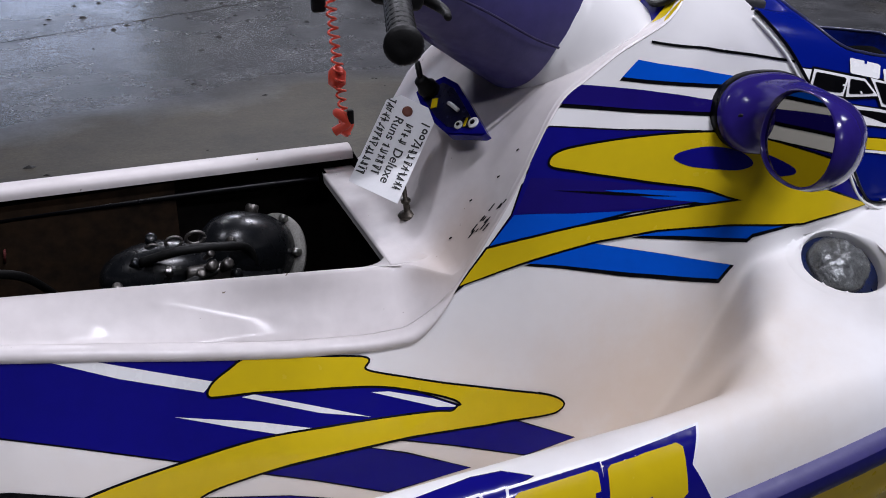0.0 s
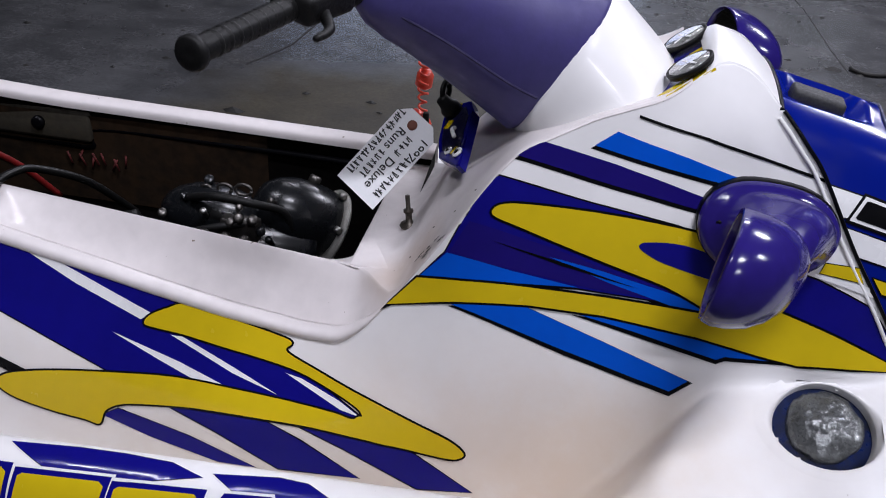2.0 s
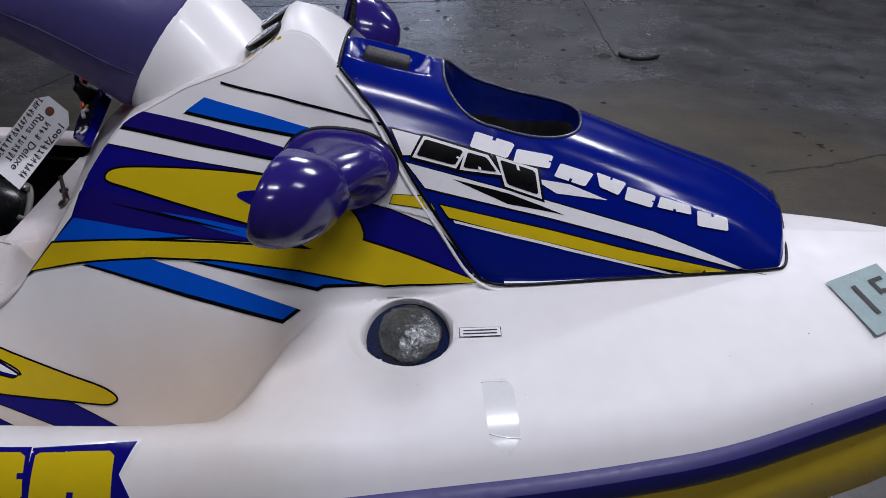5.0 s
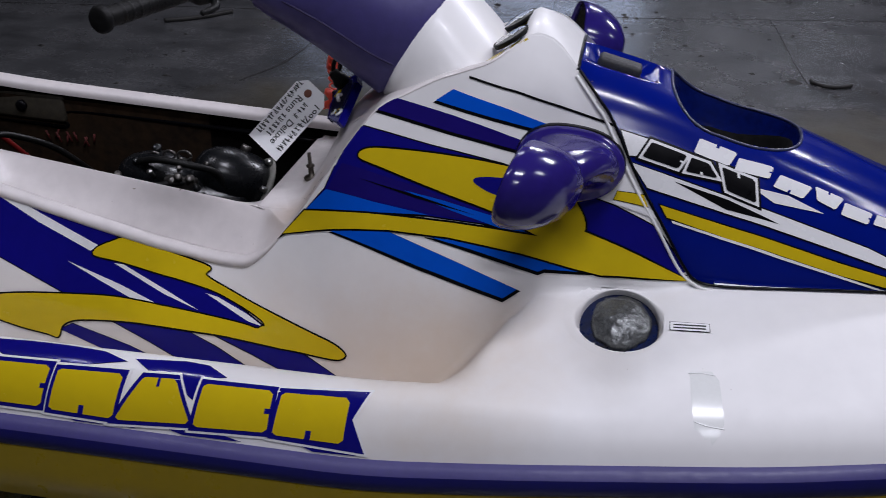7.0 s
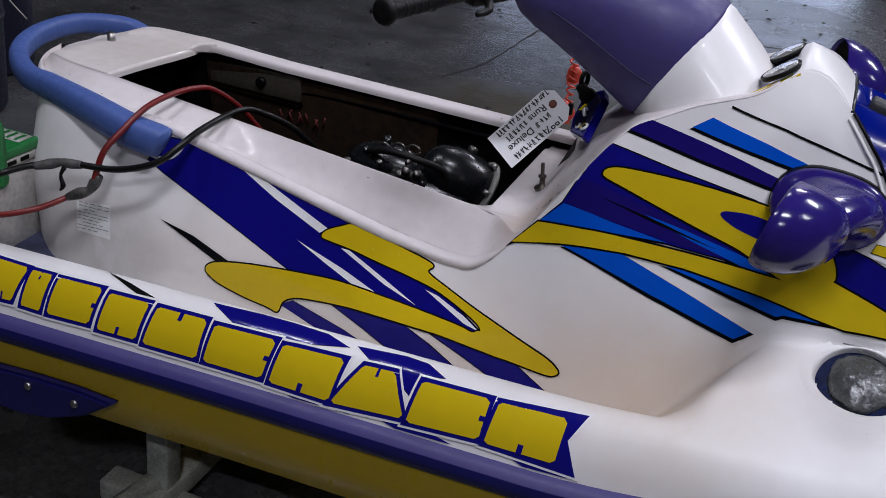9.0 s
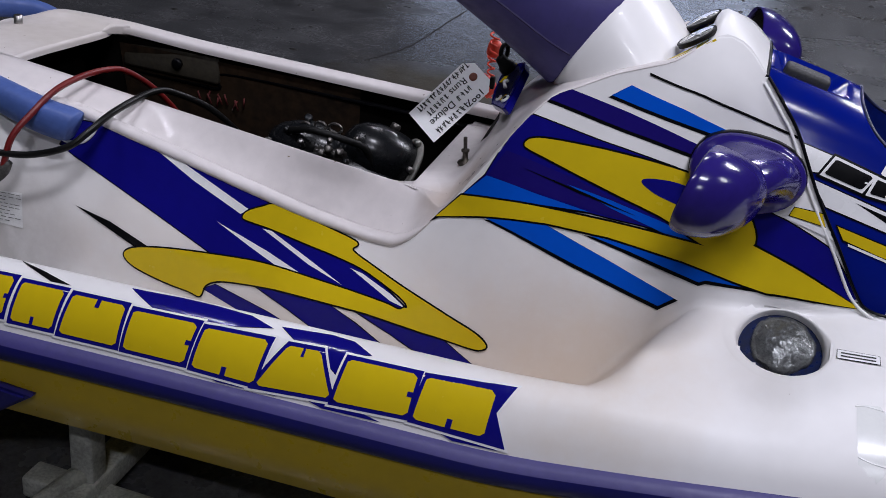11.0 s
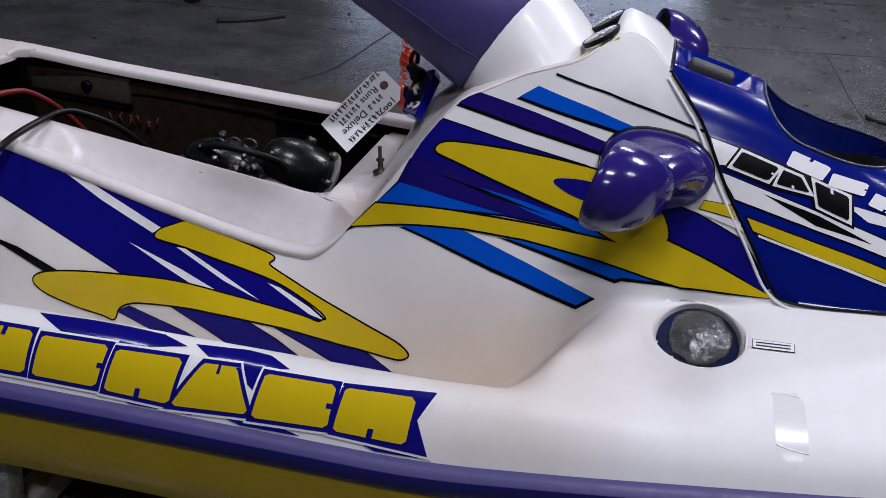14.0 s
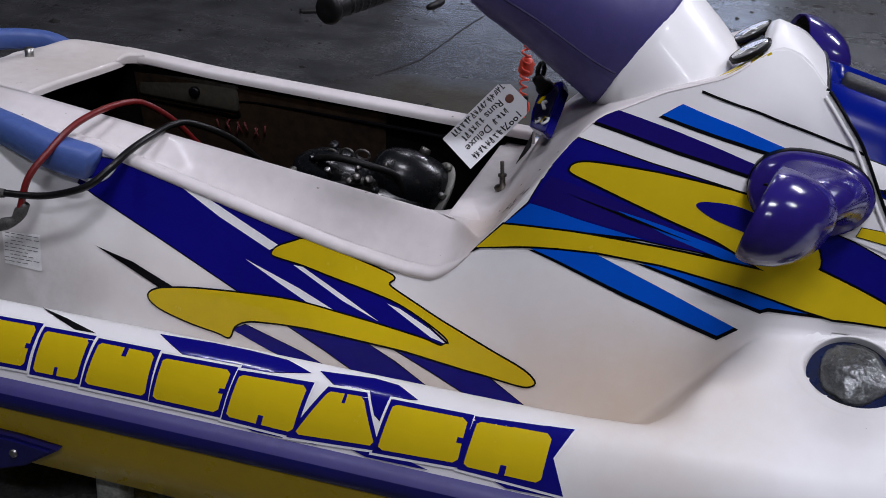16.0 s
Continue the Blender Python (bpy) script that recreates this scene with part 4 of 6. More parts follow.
for x, y, z, r in ((-0.716, 0.10, 0.757, 0.009), (-0.745, 0.06, 0.742, 0.007), (-0.60, 0.075, 0.748, 0.006), (-0.775, 0.04, 0.715, 0.008), (-0.70, 0.03, 0.735, 0.006), (-0.655, 0.03, 0.722, 0.008), (-0.640, 0.025, 0.735, 0.009), (-0.618, 0.027, 0.732, 0.009), (-0.605, 0.03, 0.715, 0.008), (-0.66, 0.02, 0.700, 0.009), (-0.69, 0.0, 0.712, 0.009), (-0.63, 0.02, 0.700, 0.008), (-0.59, 0.03, 0.70, 0.006), (-0.64, 0.03, 0.752, 0.006)):
    lean = Vector((random.uniform(-0.6, 0.6), -0.7, random.uniform(0.2, 1)))
    part("fitting", disc_stack((x, y, z), lean, ((-0.014, r * 0.7), (0.0, r * 0.7), (0.0, r), (r, r), (r * 1.2, r * 0.6)), 8), random.choice((DIRTY, STEEL, ENGM)), engine)
part("bracket", box(-0.675, -0.61, 0.03, 0.055, 0.690, 0.728, 0.005), DIRTY, engine, "dull metal throttle bracket")
for pts, r in (([(-0.735, 0.055, 0.745), (-0.68, 0.03, 0.765), (-0.62, 0.04, 0.757), (-0.58, 0.07, 0.735), (-0.565, 0.08, 0.70)], 0.007),
               ([(-0.80, 0.03, 0.64), (-0.74, 0.02, 0.69), (-0.68, 0.02, 0.715), (-0.62, 0.04, 0.722)], 0.006),
               ([(-0.62, 0.015, 0.69), (-0.575, 0.01, 0.675), (-0.535, 0.02, 0.64), (-0.52, 0.03, 0.58)], 0.011),
               ([(-0.70, 0.01, 0.70), (-0.675, 0.0, 0.68), (-0.67, 0.0, 0.64)], 0.004)):
    part("hose", tube(pts, r, 10, 6), RUBBER, engine)
part("exhaust_elbow", tube([(-0.93, 0.02, 0.62), (-0.875, 0.025, 0.675), (-0.815, 0.035, 0.70)], (0.019, 0.021, 0.019), 14), RUBBER, engine, "black rubber boot")
part("engine_block", box(-0.82, -0.5, -0.03, 0.19, 0.33, 0.60, 0.02), ENGM, engine)

# grab handle round the stern
rows = []
hp = curve([(-1.022, -0.236, 0.781), (-1.09, -0.236, 0.788), (-1.2, -0.212, 0.80), (-1.33, -0.168, 0.802), (-1.43, -0.122, 0.795), (-1.545, -0.015, 0.79), (-1.61, 0.12, 0.79), (-1.612, 0.25, 0.79), (-1.56, 0.32, 0.785), (-1.50, 0.342, 0.775), (-1.42, 0.335, 0.745), (-1.33, 0.31, 0.70)], 8)
for i, p in enumerate(hp):
    d = (hp[min(i + 1, len(hp) - 1)] - hp[max(i - 1, 0)]).normalized()
    o = Vector((d.y, -d.x, 0))
    k = (0.9 + 0.1 * min(1, i / 3)) * (1 - 0.25 * step(8, 34, i))
    rows.append([(p + k * (0.027 * math.copysign(abs(math.cos(t)) ** 0.7, math.cos(t)) * o + d * (-0.012 * math.sin(t) * step(7, 0, i)) + Vector((0, 0, 0.031 * math.copysign(abs(math.sin(t)) ** 0.7, math.sin(t))))))[:] for t in (2 * math.pi * j / 16 for j in range(16))])
part("grab_handle", loft(rows, True, True), GRABB, craft, "padded blue grab handle round the stern")
part("handle_edge", tube([(x, wall_y(x, z) - 0.004, z) for x, z in ((-0.985, 0.799), (-0.990, 0.782), (-0.998, 0.765), (-1.012, 0.752), (-1.035, 0.746), (-1.06, 0.750))], 0.0035, 8, 5), GEL, craft, "white moulded edge round the end of the handle")
part("seat_latch", tube([(-1.385, 0.090, 0.815), (-1.383, 0.088, 0.848)], 0.009, 10, 1), STEEL, craft, "steel seat latch post")
bm = bmesh.new()
f = bm.faces.new([bm.verts.new((x, -0.534, z - 0.008)) for x, z in ((-0.92, 0.421), (-0.985, 0.372), (-1.058, 0.340), (-1.12, 0.327), (-1.173, 0.326), (-1.183, 0.35), (-1.19, 0.374), (-1.23, 0.366), (-1.31, 0.344), (-1.5, 0.305), (-1.6, 0.285), (-1.6, 0.345), (-1.45, 0.375), (-1.30, 0.398), (-1.1, 0.418), (-1.0, 0.424))])
e = bmesh.ops.extrude_face_region(bm, geom=[f])
bmesh.ops.translate(bm, verts=[q for q in e["geom"] if isinstance(q, bmesh.types.BMVert)], vec=(0, 0.04, 0))
bmesh.ops.bevel(bm, geom=[q for q in bm.edges if all(abs(v.co.y + 0.534) < 0.001 for v in q.verts)], offset=0.005, segments=2, affect="EDGES")
fin = part("ride_fin", bm, RAIL_N, craft, "navy side fin bolted to the hull", smooth=False)
for x, z in ((-1.0, 0.388), (-1.1, 0.39), (-1.19, 0.385), (-1.27, 0.372), (-1.4, 0.35)):
    part("fin_bolt", disc_stack((x, -0.533, z), (0, -1, 0.1), ((0, 0.008), (0.004, 0.0075), (0.006, 0.004)), 10), STEEL, fin)

# ---- graphics ----
LEAN = radians(40)  # the graphics are laid out on a plane tipped back by this much, and pressed on to deck and hatch
INTO, UPV = Vector((0, math.cos(LEAN), -math.sin(LEAN))), Vector((0, math.sin(LEAN), math.cos(LEAN)))
hv = [v.co[:] for v in deck.data.vertices] + [v.co[:] for v in hood.data.vertices]
hf = [tuple(p.vertices) for p in deck.data.polygons] + [tuple(i + len(deck.data.vertices) for i in p.vertices) for p in hood.data.polygons]
SKIN = BVHTree.FromPolygons(hv, hf)
WALL = BVHTree.FromPolygons(hv, [f for f in hf if max(hv[i][0] for i in f) < 0.1 and min(hv[i][1] for i in f) > -0.32])


def press(u, v, lift, skin):
    """The place on the skin under a point of the layout."""
    o = Vector((u, 0, 0)) + UPV * v
    p, n, _, _ = skin.ray_cast(o - 3 * INTO, INTO)
    if p is None:
        p, n, _, _ = skin.find_nearest(Vector((u, -0.2, (v + 0.2 * math.sin(LEAN)) / math.cos(LEAN))))
    n = n if n.dot(INTO) < 0 else -n
    return p + n * lift


def grown(pts, d):
    """The outline moved outwards by d."""
    area2 = sum(a[0] * b[1] - b[0] * a[1] for a, b in zip(pts, pts[1:] + pts[:1]))
    s = 1 if area2 > 0 else -1
    out = []
    for i, p in enumerate(pts):
        a, b = Vector(pts[i - 1]), Vector(pts[(i + 1) % len(pts)])
        e1, e2 = (Vector(p) - a).normalized(), (b - Vector(p)).normalized()
        n1, n2 = Vector((e1.y, -e1.x)) * s, Vector((e2.y, -e2.x)) * s
        m = n1 + n2
        k = d / max(0.35, (1 + n1.dot(n2)))
        out.append((p[0] + m.x * k, p[1] + m.y * k))
    return out


def film_sheet(name, material, pts, layer, parent, label="", skin=SKIN, fine=0.015):
    """One piece of vinyl: a filled outline pressed on to the skin."""
    bm = bmesh.new()
    vs = [bm.verts.new((u, v, 0)) for u, v in pts]
    bm.faces.new(vs)
    bmesh.ops.triangulate(bm, faces=bm.faces)
    for _ in range(5):
        long = [e for e in bm.edges if e.calc_length() > fine]
        if not long:
            break
        bmesh.ops.subdivide_edges(bm, edges=long, cuts=1)
        bmesh.ops.triangulate(bm, faces=bm.faces)
    flat = {e: e.calc_length() for e in bm.edges}
    for q in bm.verts:
        q.co = press(q.co.x, q.co.y, 0.0008 + 0.0004 * layer, skin)
    torn = [e for e in bm.edges if e.calc_length() > 2.2 * flat[e] + 0.012]
    if torn:
        bmesh.ops.delete(bm, geom=torn, context="EDGES")
        left, islands = set(bm.verts), []
        while left:
            todo, seen = [left.pop()], set()
            while todo:
                q = todo.pop()
                seen.add(q)
                for e in q.link_edges:
                    o = e.other_vert(q)
                    if o in left:
                        left.discard(o)
                        todo.append(o)
            islands.append(seen)
        islands.sort(key=len)
        drop = [q for isle in islands[:-1] for q in isle] if max(p[0] for p in pts) < -0.05 else []
        if drop:
            bmesh.ops.delete(bm, geom=drop, context="VERTS")
    return part(name, bm, material, parent, label)


def vinyl(name, material, layer, edge, smooth, pts, skin=SKIN, label="", edging=None, drop=0.0, fine=0.015):
    """A vinyl graphic with a keyline under it."""
    if smooth:
        pts = [(p.x, p.y) for p in curve([(u, v, 0) for u, v in pts], 4, True)]
    ob = film_sheet(name, material, pts, layer, craft, label, skin, fine)
    if edge:
        film_sheet("keyline", edging or BLACK, [(u, v - drop) for u, v in grown(pts, edge)], layer - 1.3, ob, "", skin)
    return ob


def block(quad, nicks, face, edge=None, wide=0.0, rim=None, tip=None):
    """A slanted block of a brand mark: a plain face with a nick, and outlines; tip: a point that the outlines run out to."""
    def at(f, g):
        a, b, c, d = (Vector(p) for p in quad)
        return tuple((a + (b - a) * f) * (1 - g) + (d + (c - d) * f) * g)
    ob = film_sheet("mark_block", face, [at(f, g) for f, g in ((0.0, 0.06), (0.05, 0), (0.93, 0), (1, 0.09), (1, 0.92), (0.94, 1), (0.06, 1), (0, 0.94))], 6, craft)
    for f0, f1, g0, g1 in nicks:
        film_sheet("nick", edge or HOODBLUE, [at(f0, g0), at(f1, g0), at(f1, g1), at(f0, g1)], 7, ob)
    around = [at(0, 0), at(1, 0), at(1, 1), at(0, 1)]
    if tip:
        around = [at(0, 0), tip, at(1.02, 0.45), at(1.22, 1.06), at(0, 1)]
    if edge:
        film_sheet("outline", edge, grown(around, wide), 4, ob)
    if rim:
        film_sheet("outline", rim, grown(around, wide + 0.0035), 3, ob)


vinyl("navy_graphic", NAVY, 1, 0.002, False, [(-1.0581, 0.4169), (-1.0353, 0.4641), (-0.9414, 0.4661), (-0.8364, 0.445), (-0.7159, 0.4242), (-0.6562, 0.4111), (-0.571, 0.3828), (-0.4637, 0.3502), (-0.3664, 0.296), (-0.3186, 0.2729), (-0.1978, 0.2182), (-0.274, 0.2111), (-0.3808, 0.2474), (-0.4737, 0.2758), (-0.5292, 0.2787), (-0.4457, 0.2493), (-0.3576, 0.2116), (-0.4757, 0.2063), (-0.5716, 0.2432), (-0.6504, 0.2702), (-0.7273, 0.2989), (-0.8712, 0.3501), (-1.0257, 0.4034)], WALL)
vinyl("navy_stripe", NAVY, 1, 0.001, False, [(-0.7393, 0.2402), (-0.7148, 0.252), (-0.6092, 0.2306), (-0.5078, 0.2022), (-0.5647, 0.2018), (-0.6657, 0.221)], WALL)
vinyl("white_sliver", WHITEV, 2, 0, False, [(-0.8786, 0.4508), (-0.8258, 0.4412), (-0.7471, 0.413), (-0.682, 0.39), (-0.6961, 0.3792), (-0.7933, 0.4135)], WALL)
vinyl("white_sliver", WHITEV, 2, 0, False, [(-0.7356, 0.3563), (-0.6334, 0.3296), (-0.5521, 0.3033), (-0.5892, 0.3013), (-0.6673, 0.3297)], WALL)
vinyl("white_sliver", WHITEV, 2, 0, False, [(-0.6504, 0.3646), (-0.6337, 0.3649), (-0.5574, 0.3351), (-0.4864, 0.3063), (-0.5545, 0.3255)], WALL)
vinyl("white_sliver", WHITEV, 2, 0, False, [(-0.4798, 0.338), (-0.4555, 0.3339), (-0.3977, 0.3119), (-0.3637, 0.2938), (-0.3942, 0.2998)], WALL)
vinyl("yellow_graphic", YELLOW, 4, 0.0028, True, [(-0.6903, 0.3745), (-0.6844, 0.3863), (-0.662, 0.3994), (-0.629, 0.4115), (-0.5625, 0.3993), (-0.4939, 0.3871), (-0.4767, 0.3803), (-0.484, 0.3714), (-0.4765, 0.3642), (-0.4393, 0.3499), (-0.3783, 0.3272), (-0.2887, 0.2981), (-0.2365, 0.2821), (-0.2147, 0.269), (-0.2198, 0.2613), (-0.237, 0.2585), (-0.2901, 0.2617), (-0.3537, 0.2667), (-0.363, 0.2833), (-0.361, 0.2954), (-0.3702, 0.3058), (-0.4062, 0.3227), (-0.4614, 0.3426), (-0.5189, 0.3529), (-0.5757, 0.3601), (-0.6334, 0.3681), (-0.6758, 0.3712)], WALL)
vinyl("yellow_graphic", YELLOW, 4, 0.0028, True, [(-0.361, 0.2954), (-0.3219, 0.2862), (-0.3061, 0.264), (-0.364, 0.2659), (-0.4287, 0.2699), (-0.4939, 0.2702), (-0.5601, 0.2702), (-0.616, 0.2693), (-0.6724, 0.2646), (-0.7121, 0.2585), (-0.7341, 0.2463), (-0.7429, 0.2273), (-0.7649, 0.2302), (-0.8135, 0.2346), (-0.8677, 0.244), (-0.8924, 0.2538), (-0.8985, 0.2632), (-0.8885, 0.2725), (-0.8641, 0.2804), (-0.8078, 0.2904), (-0.7276, 0.2999), (-0.6381, 0.3075), (-0.5481, 0.3045), (-0.4704, 0.3003), (-0.4035, 0.2945), (-0.3754, 0.2899)], WALL)
vinyl("black_spike", BLACK, 3, 0, False, [(-1.0081, 0.3212), (-0.9342, 0.3092), (-0.8525, 0.2843), (-0.8809, 0.2784)], WALL)
vinyl("black_spike", BLACK, 1, 0, False, [(-0.9946, 0.1862), (-0.9366, 0.1781), (-0.8716, 0.1657), (-0.91, 0.1635)])
vinyl("navy_stripe", NAVY, 1, 0.001, False, [(-0.7726, 0.1885), (-0.6846, 0.1945), (-0.6234, 0.1965), (-0.5597, 0.1955), (-0.5154, 0.1852), (-0.6182, 0.1619), (-0.7104, 0.1631)])
vinyl("navy_stripe", NAVY, 1, 0.001, False, [(-0.5032, 0.1912), (-0.4228, 0.1994), (-0.3851, 0.198), (-0.3502, 0.1841), (-0.3791, 0.178), (-0.3962, 0.1436), (-0.4266, 0.1635), (-0.47, 0.1741)])
for u0, u1 in ((-0.635, -0.482), (-0.455, -0.312), (-0.235, -0.132)):
    low = [rail_y(u) * math.sin(LEAN) + tab(u, BX, BZ) * math.cos(LEAN) for u in (u0, u1)]
    du = u1 - u0
    vinyl("navy_stripe", NAVY, 2, 0, False, [(u0, low[0] + 0.015), (u0 + 0.62 * du, low[1] + 0.0145), (u1, low[1] + 0.005), (u0 + 0.34 * du, low[0] + 0.0055)], fine=0.008)
vinyl("purple_stripe", PURPLE, 1, 0.002, False, [(-0.1936, 0.6385), (-0.1757, 0.6599), (-0.0684, 0.6425), (0.0567, 0.6157), (0.1356, 0.5967), (0.0493, 0.6024), (-0.068, 0.6183)], drop=0.0028)
vinyl("blue_stripe", SKY, 1, 0.002, False, [(-0.1008, 0.6607), (-0.0748, 0.6793), (-0.0067, 0.6644), (0.0906, 0.6431), (0.0871, 0.6336), (-0.0063, 0.645)], drop=0.0028)
vinyl("black_line", BLACK, 1, 0, False, [(-0.052, 0.7010), (0.0622, 0.6789), (0.140, 0.6645), (0.192, 0.6540), (0.192, 0.6506), (0.140, 0.6611), (0.0623, 0.6755), (-0.052, 0.6976)])
vinyl("navy_graphic", NAVY, 1, 0.002, False, [(-0.2209, 0.6133), (-0.0987, 0.5954), (0.0148, 0.5822), (0.0979, 0.5632), (0.1937, 0.5433), (0.2673, 0.5209), (0.3079, 0.4852), (0.3395, 0.4598), (0.1892, 0.4829), (0.0926, 0.493), (-0.0989, 0.4952), (-0.3039, 0.4847), (-0.2711, 0.5167), (-0.2504, 0.5605), (-0.2368, 0.5942)])
vinyl("purple_field", PURPLE, 1.6, 0, False, [(-0.2440, 0.5560), (-0.1300, 0.5370), (-0.0200, 0.5110), (0.0500, 0.4960), (-0.0800, 0.4975), (-0.2200, 0.5090), (-0.2660, 0.5180)])
vinyl("blue_stripe", SKY, 2, 0.0015, False, [(-0.3039, 0.4854), (-0.2686, 0.5166), (-0.1858, 0.5047), (-0.0949, 0.4961), (-0.2102, 0.4878)], drop=0.0028)
vinyl("blue_stripe", SKY, 2, 0.0015, False, [(-0.1379, 0.527), (-0.0671, 0.5191), (0.0124, 0.5061), (0.0991, 0.4889), (0.0287, 0.4894), (-0.0591, 0.5071)], drop=0.0028)
vinyl("black_spike", BLACK, 3, 0, False, [(-0.215, 0.537), (-0.11, 0.521), (-0.02, 0.505), (-0.12, 0.5185)])
vinyl("yellow_graphic", YELLOW, 4, 0.0028, True, [(-0.2165, 0.5713), (-0.2061, 0.5795), (-0.1766, 0.5839), (-0.0986, 0.5853), (0.0148, 0.5808), (0.0898, 0.5672), (0.1383, 0.5406), (0.1576, 0.5056), (0.1327, 0.4898), (0.0929, 0.4849), (0.0283, 0.5069), (-0.0035, 0.516), (-0.0985, 0.5368), (-0.177, 0.5561), (-0.211, 0.5643)])
vinyl("yellow_graphic", YELLOW, 4, 0.0028, False, [(-0.3443, 0.4474), (-0.3058, 0.484), (-0.2431, 0.4848), (-0.1781, 0.4875), (-0.059, 0.4896), (0.0287, 0.4879), (0.0928, 0.4864), (0.0962, 0.5027), (0.1319, 0.508), (0.1886, 0.4939), (0.2629, 0.4748), (0.333, 0.4577), (0.2565, 0.4485), (0.1915, 0.4425), (0.1428, 0.447), (0.0617, 0.4583), (-0.0588, 0.4674), (-0.1546, 0.4666), (-0.261, 0.4575)])
vinyl("navy_spot", NAVY, 5, 0.002, True, [(-0.0279, 0.554), (-0.0162, 0.5602), (0.0271, 0.5619), (0.0786, 0.5503), (0.103, 0.532), (0.0755, 0.5264), (0.0119, 0.5369), (-0.0159, 0.5458)])
vinyl("blue_stripe", SKY, 2, 0.003, False, [(-0.2568, 0.4552), (-0.1586, 0.4642), (-0.0504, 0.435), (0.0614, 0.4039), (0.0402, 0.388), (-0.0986, 0.4176)], drop=0.0028)
vinyl("blue_stripe", SKY, 2, 0.0025, False, [(-0.0989, 0.4657), (-0.0027, 0.462), (0.0941, 0.4523), (0.1995, 0.4452), (0.1011, 0.4398), (0.0916, 0.4348), (-0.0186, 0.4538)], drop=0.0028)
vinyl("white_band", WHITEV, 2, 0.002, False, [(0.2143, 0.6162), (0.296, 0.6004), (0.4116, 0.5774), (0.5908, 0.542), (0.7696, 0.4877), (0.7246, 0.4974), (0.5494, 0.5306), (0.3805, 0.5601), (0.2446, 0.5834)])
vinyl("white_band", WHITEV, 2, 0.002, False, [(0.1917, 0.6609), (0.2378, 0.6528), (0.2233, 0.6264), (0.2097, 0.6255)])
vinyl("black_spike", BLACK, 3, 0, False, [(0.2841, 0.5974), (0.3706, 0.5815), (0.453, 0.5564), (0.3677, 0.5677)])
vinyl("white_spike", WHITEV, 2, 0, False, [(0.4015, 0.6045), (0.4599, 0.5996), (0.5184, 0.5817), (0.4399, 0.5854)])
vinyl("yellow_band", YELLOW, 3, 0.002, False, [(0.268, 0.5617), (0.382, 0.5428), (0.5512, 0.5146), (0.735, 0.4902), (0.672, 0.4852), (0.5535, 0.4981), (0.3836, 0.5256), (0.2814, 0.5454)])
vinyl("white_line", WHITEV, 3, 0, False, [(0.289, 0.542), (0.4675, 0.511), (0.650, 0.4826), (0.636, 0.4820), (0.4595, 0.5083), (0.2909, 0.5384)])
vinyl("yellow_band", YELLOW, 3, 0.001, False, [(0.1988, 0.5636), (0.2549, 0.5633), (0.2659, 0.5461), (0.1947, 0.552)])
vinyl("white_line", WHITEV, 3, 0, False, [(0.1893, 0.5504), (0.2677, 0.5432), (0.2679, 0.5328), (0.1895, 0.5468)])
vinyl("grey_bar", mat("grey_vinyl", (0.12, 0.13, 0.13), 0.4, vary=0.2, scale=20), 1, 0, False, [(-1.321, 0.0781), (-1.241, 0.0827), (-1.242, 0.0755), (-1.323, 0.070)])
vinyl("label_plate", mat("worn_label", (0.76, 0.76, 0.75), 0.45, vary=0.2, scale=60), 1, 0, False, [(-1.1949, 0.3088), (-1.1182, 0.3176), (-1.1108, 0.259), (-1.1872, 0.2592)])
vinyl("sticker", PAPER, 4, 0.0009, False, [(0.3045, 0.3776), (0.3625, 0.3812), (0.3635, 0.3683), (0.3050, 0.3637)])
block([(-1.2086, 0.1478), (-1.1296, 0.1484), (-1.1465, 0.0868), (-1.191, 0.0837)], ((0.46, 0.54, 0.80, 1.02),), YELLOW, NAVY, 0.0062, WHITEV)
block([(-1.1209, 0.1473), (-1.0775, 0.149), (-1.0842, 0.0859), (-1.1254, 0.0853)], ((0.46, 0.54, -0.02, 0.20),), YELLOW, NAVY, 0.0062, WHITEV)
block([(-1.063, 0.1485), (-0.9715, 0.1539), (-0.9808, 0.0912), (-1.0689, 0.0859)], ((0.93, 1.02, 0.44, 0.56),), YELLOW, NAVY, 0.0062, WHITEV)
block([(-0.955, 0.1508), (-0.8749, 0.1549), (-0.8845, 0.0917), (-0.9632, 0.0881)], ((0.46, 0.54, 0.80, 1.02),), YELLOW, NAVY, 0.0062, WHITEV)
block([(-0.8577, 0.1534), (-0.7614, 0.1577), (-0.7647, 0.094), (-0.87, 0.0899)], ((0.46, 0.54, -0.02, 0.20),), YELLOW, NAVY, 0.0062, WHITEV)
block([(-0.7453, 0.1542), (-0.6325, 0.1607), (-0.6428, 0.0976), (-0.7512, 0.094)], ((0.93, 1.02, 0.44, 0.56),), YELLOW, NAVY, 0.0062, WHITEV)
block([(-0.6187, 0.1579), (-0.5114, 0.1654), (-0.5225, 0.0972), (-0.6288, 0.0961)], ((0.46, 0.54, 0.80, 1.02),), YELLOW, NAVY, 0.0062, WHITEV)
block([(-0.4785, 0.1657), (-0.4269, 0.1699), (-0.3958, 0.1081), (-0.5193, 0.0963)], ((0.46, 0.54, -0.02, 0.20),), YELLOW, NAVY, 0.0062, WHITEV)
block([(-0.3808, 0.1699), (-0.2709, 0.1753), (-0.2737, 0.114), (-0.3913, 0.1051)], ((0.93, 1.02, 0.44, 0.56),), YELLOW, NAVY, 0.0062, WHITEV)
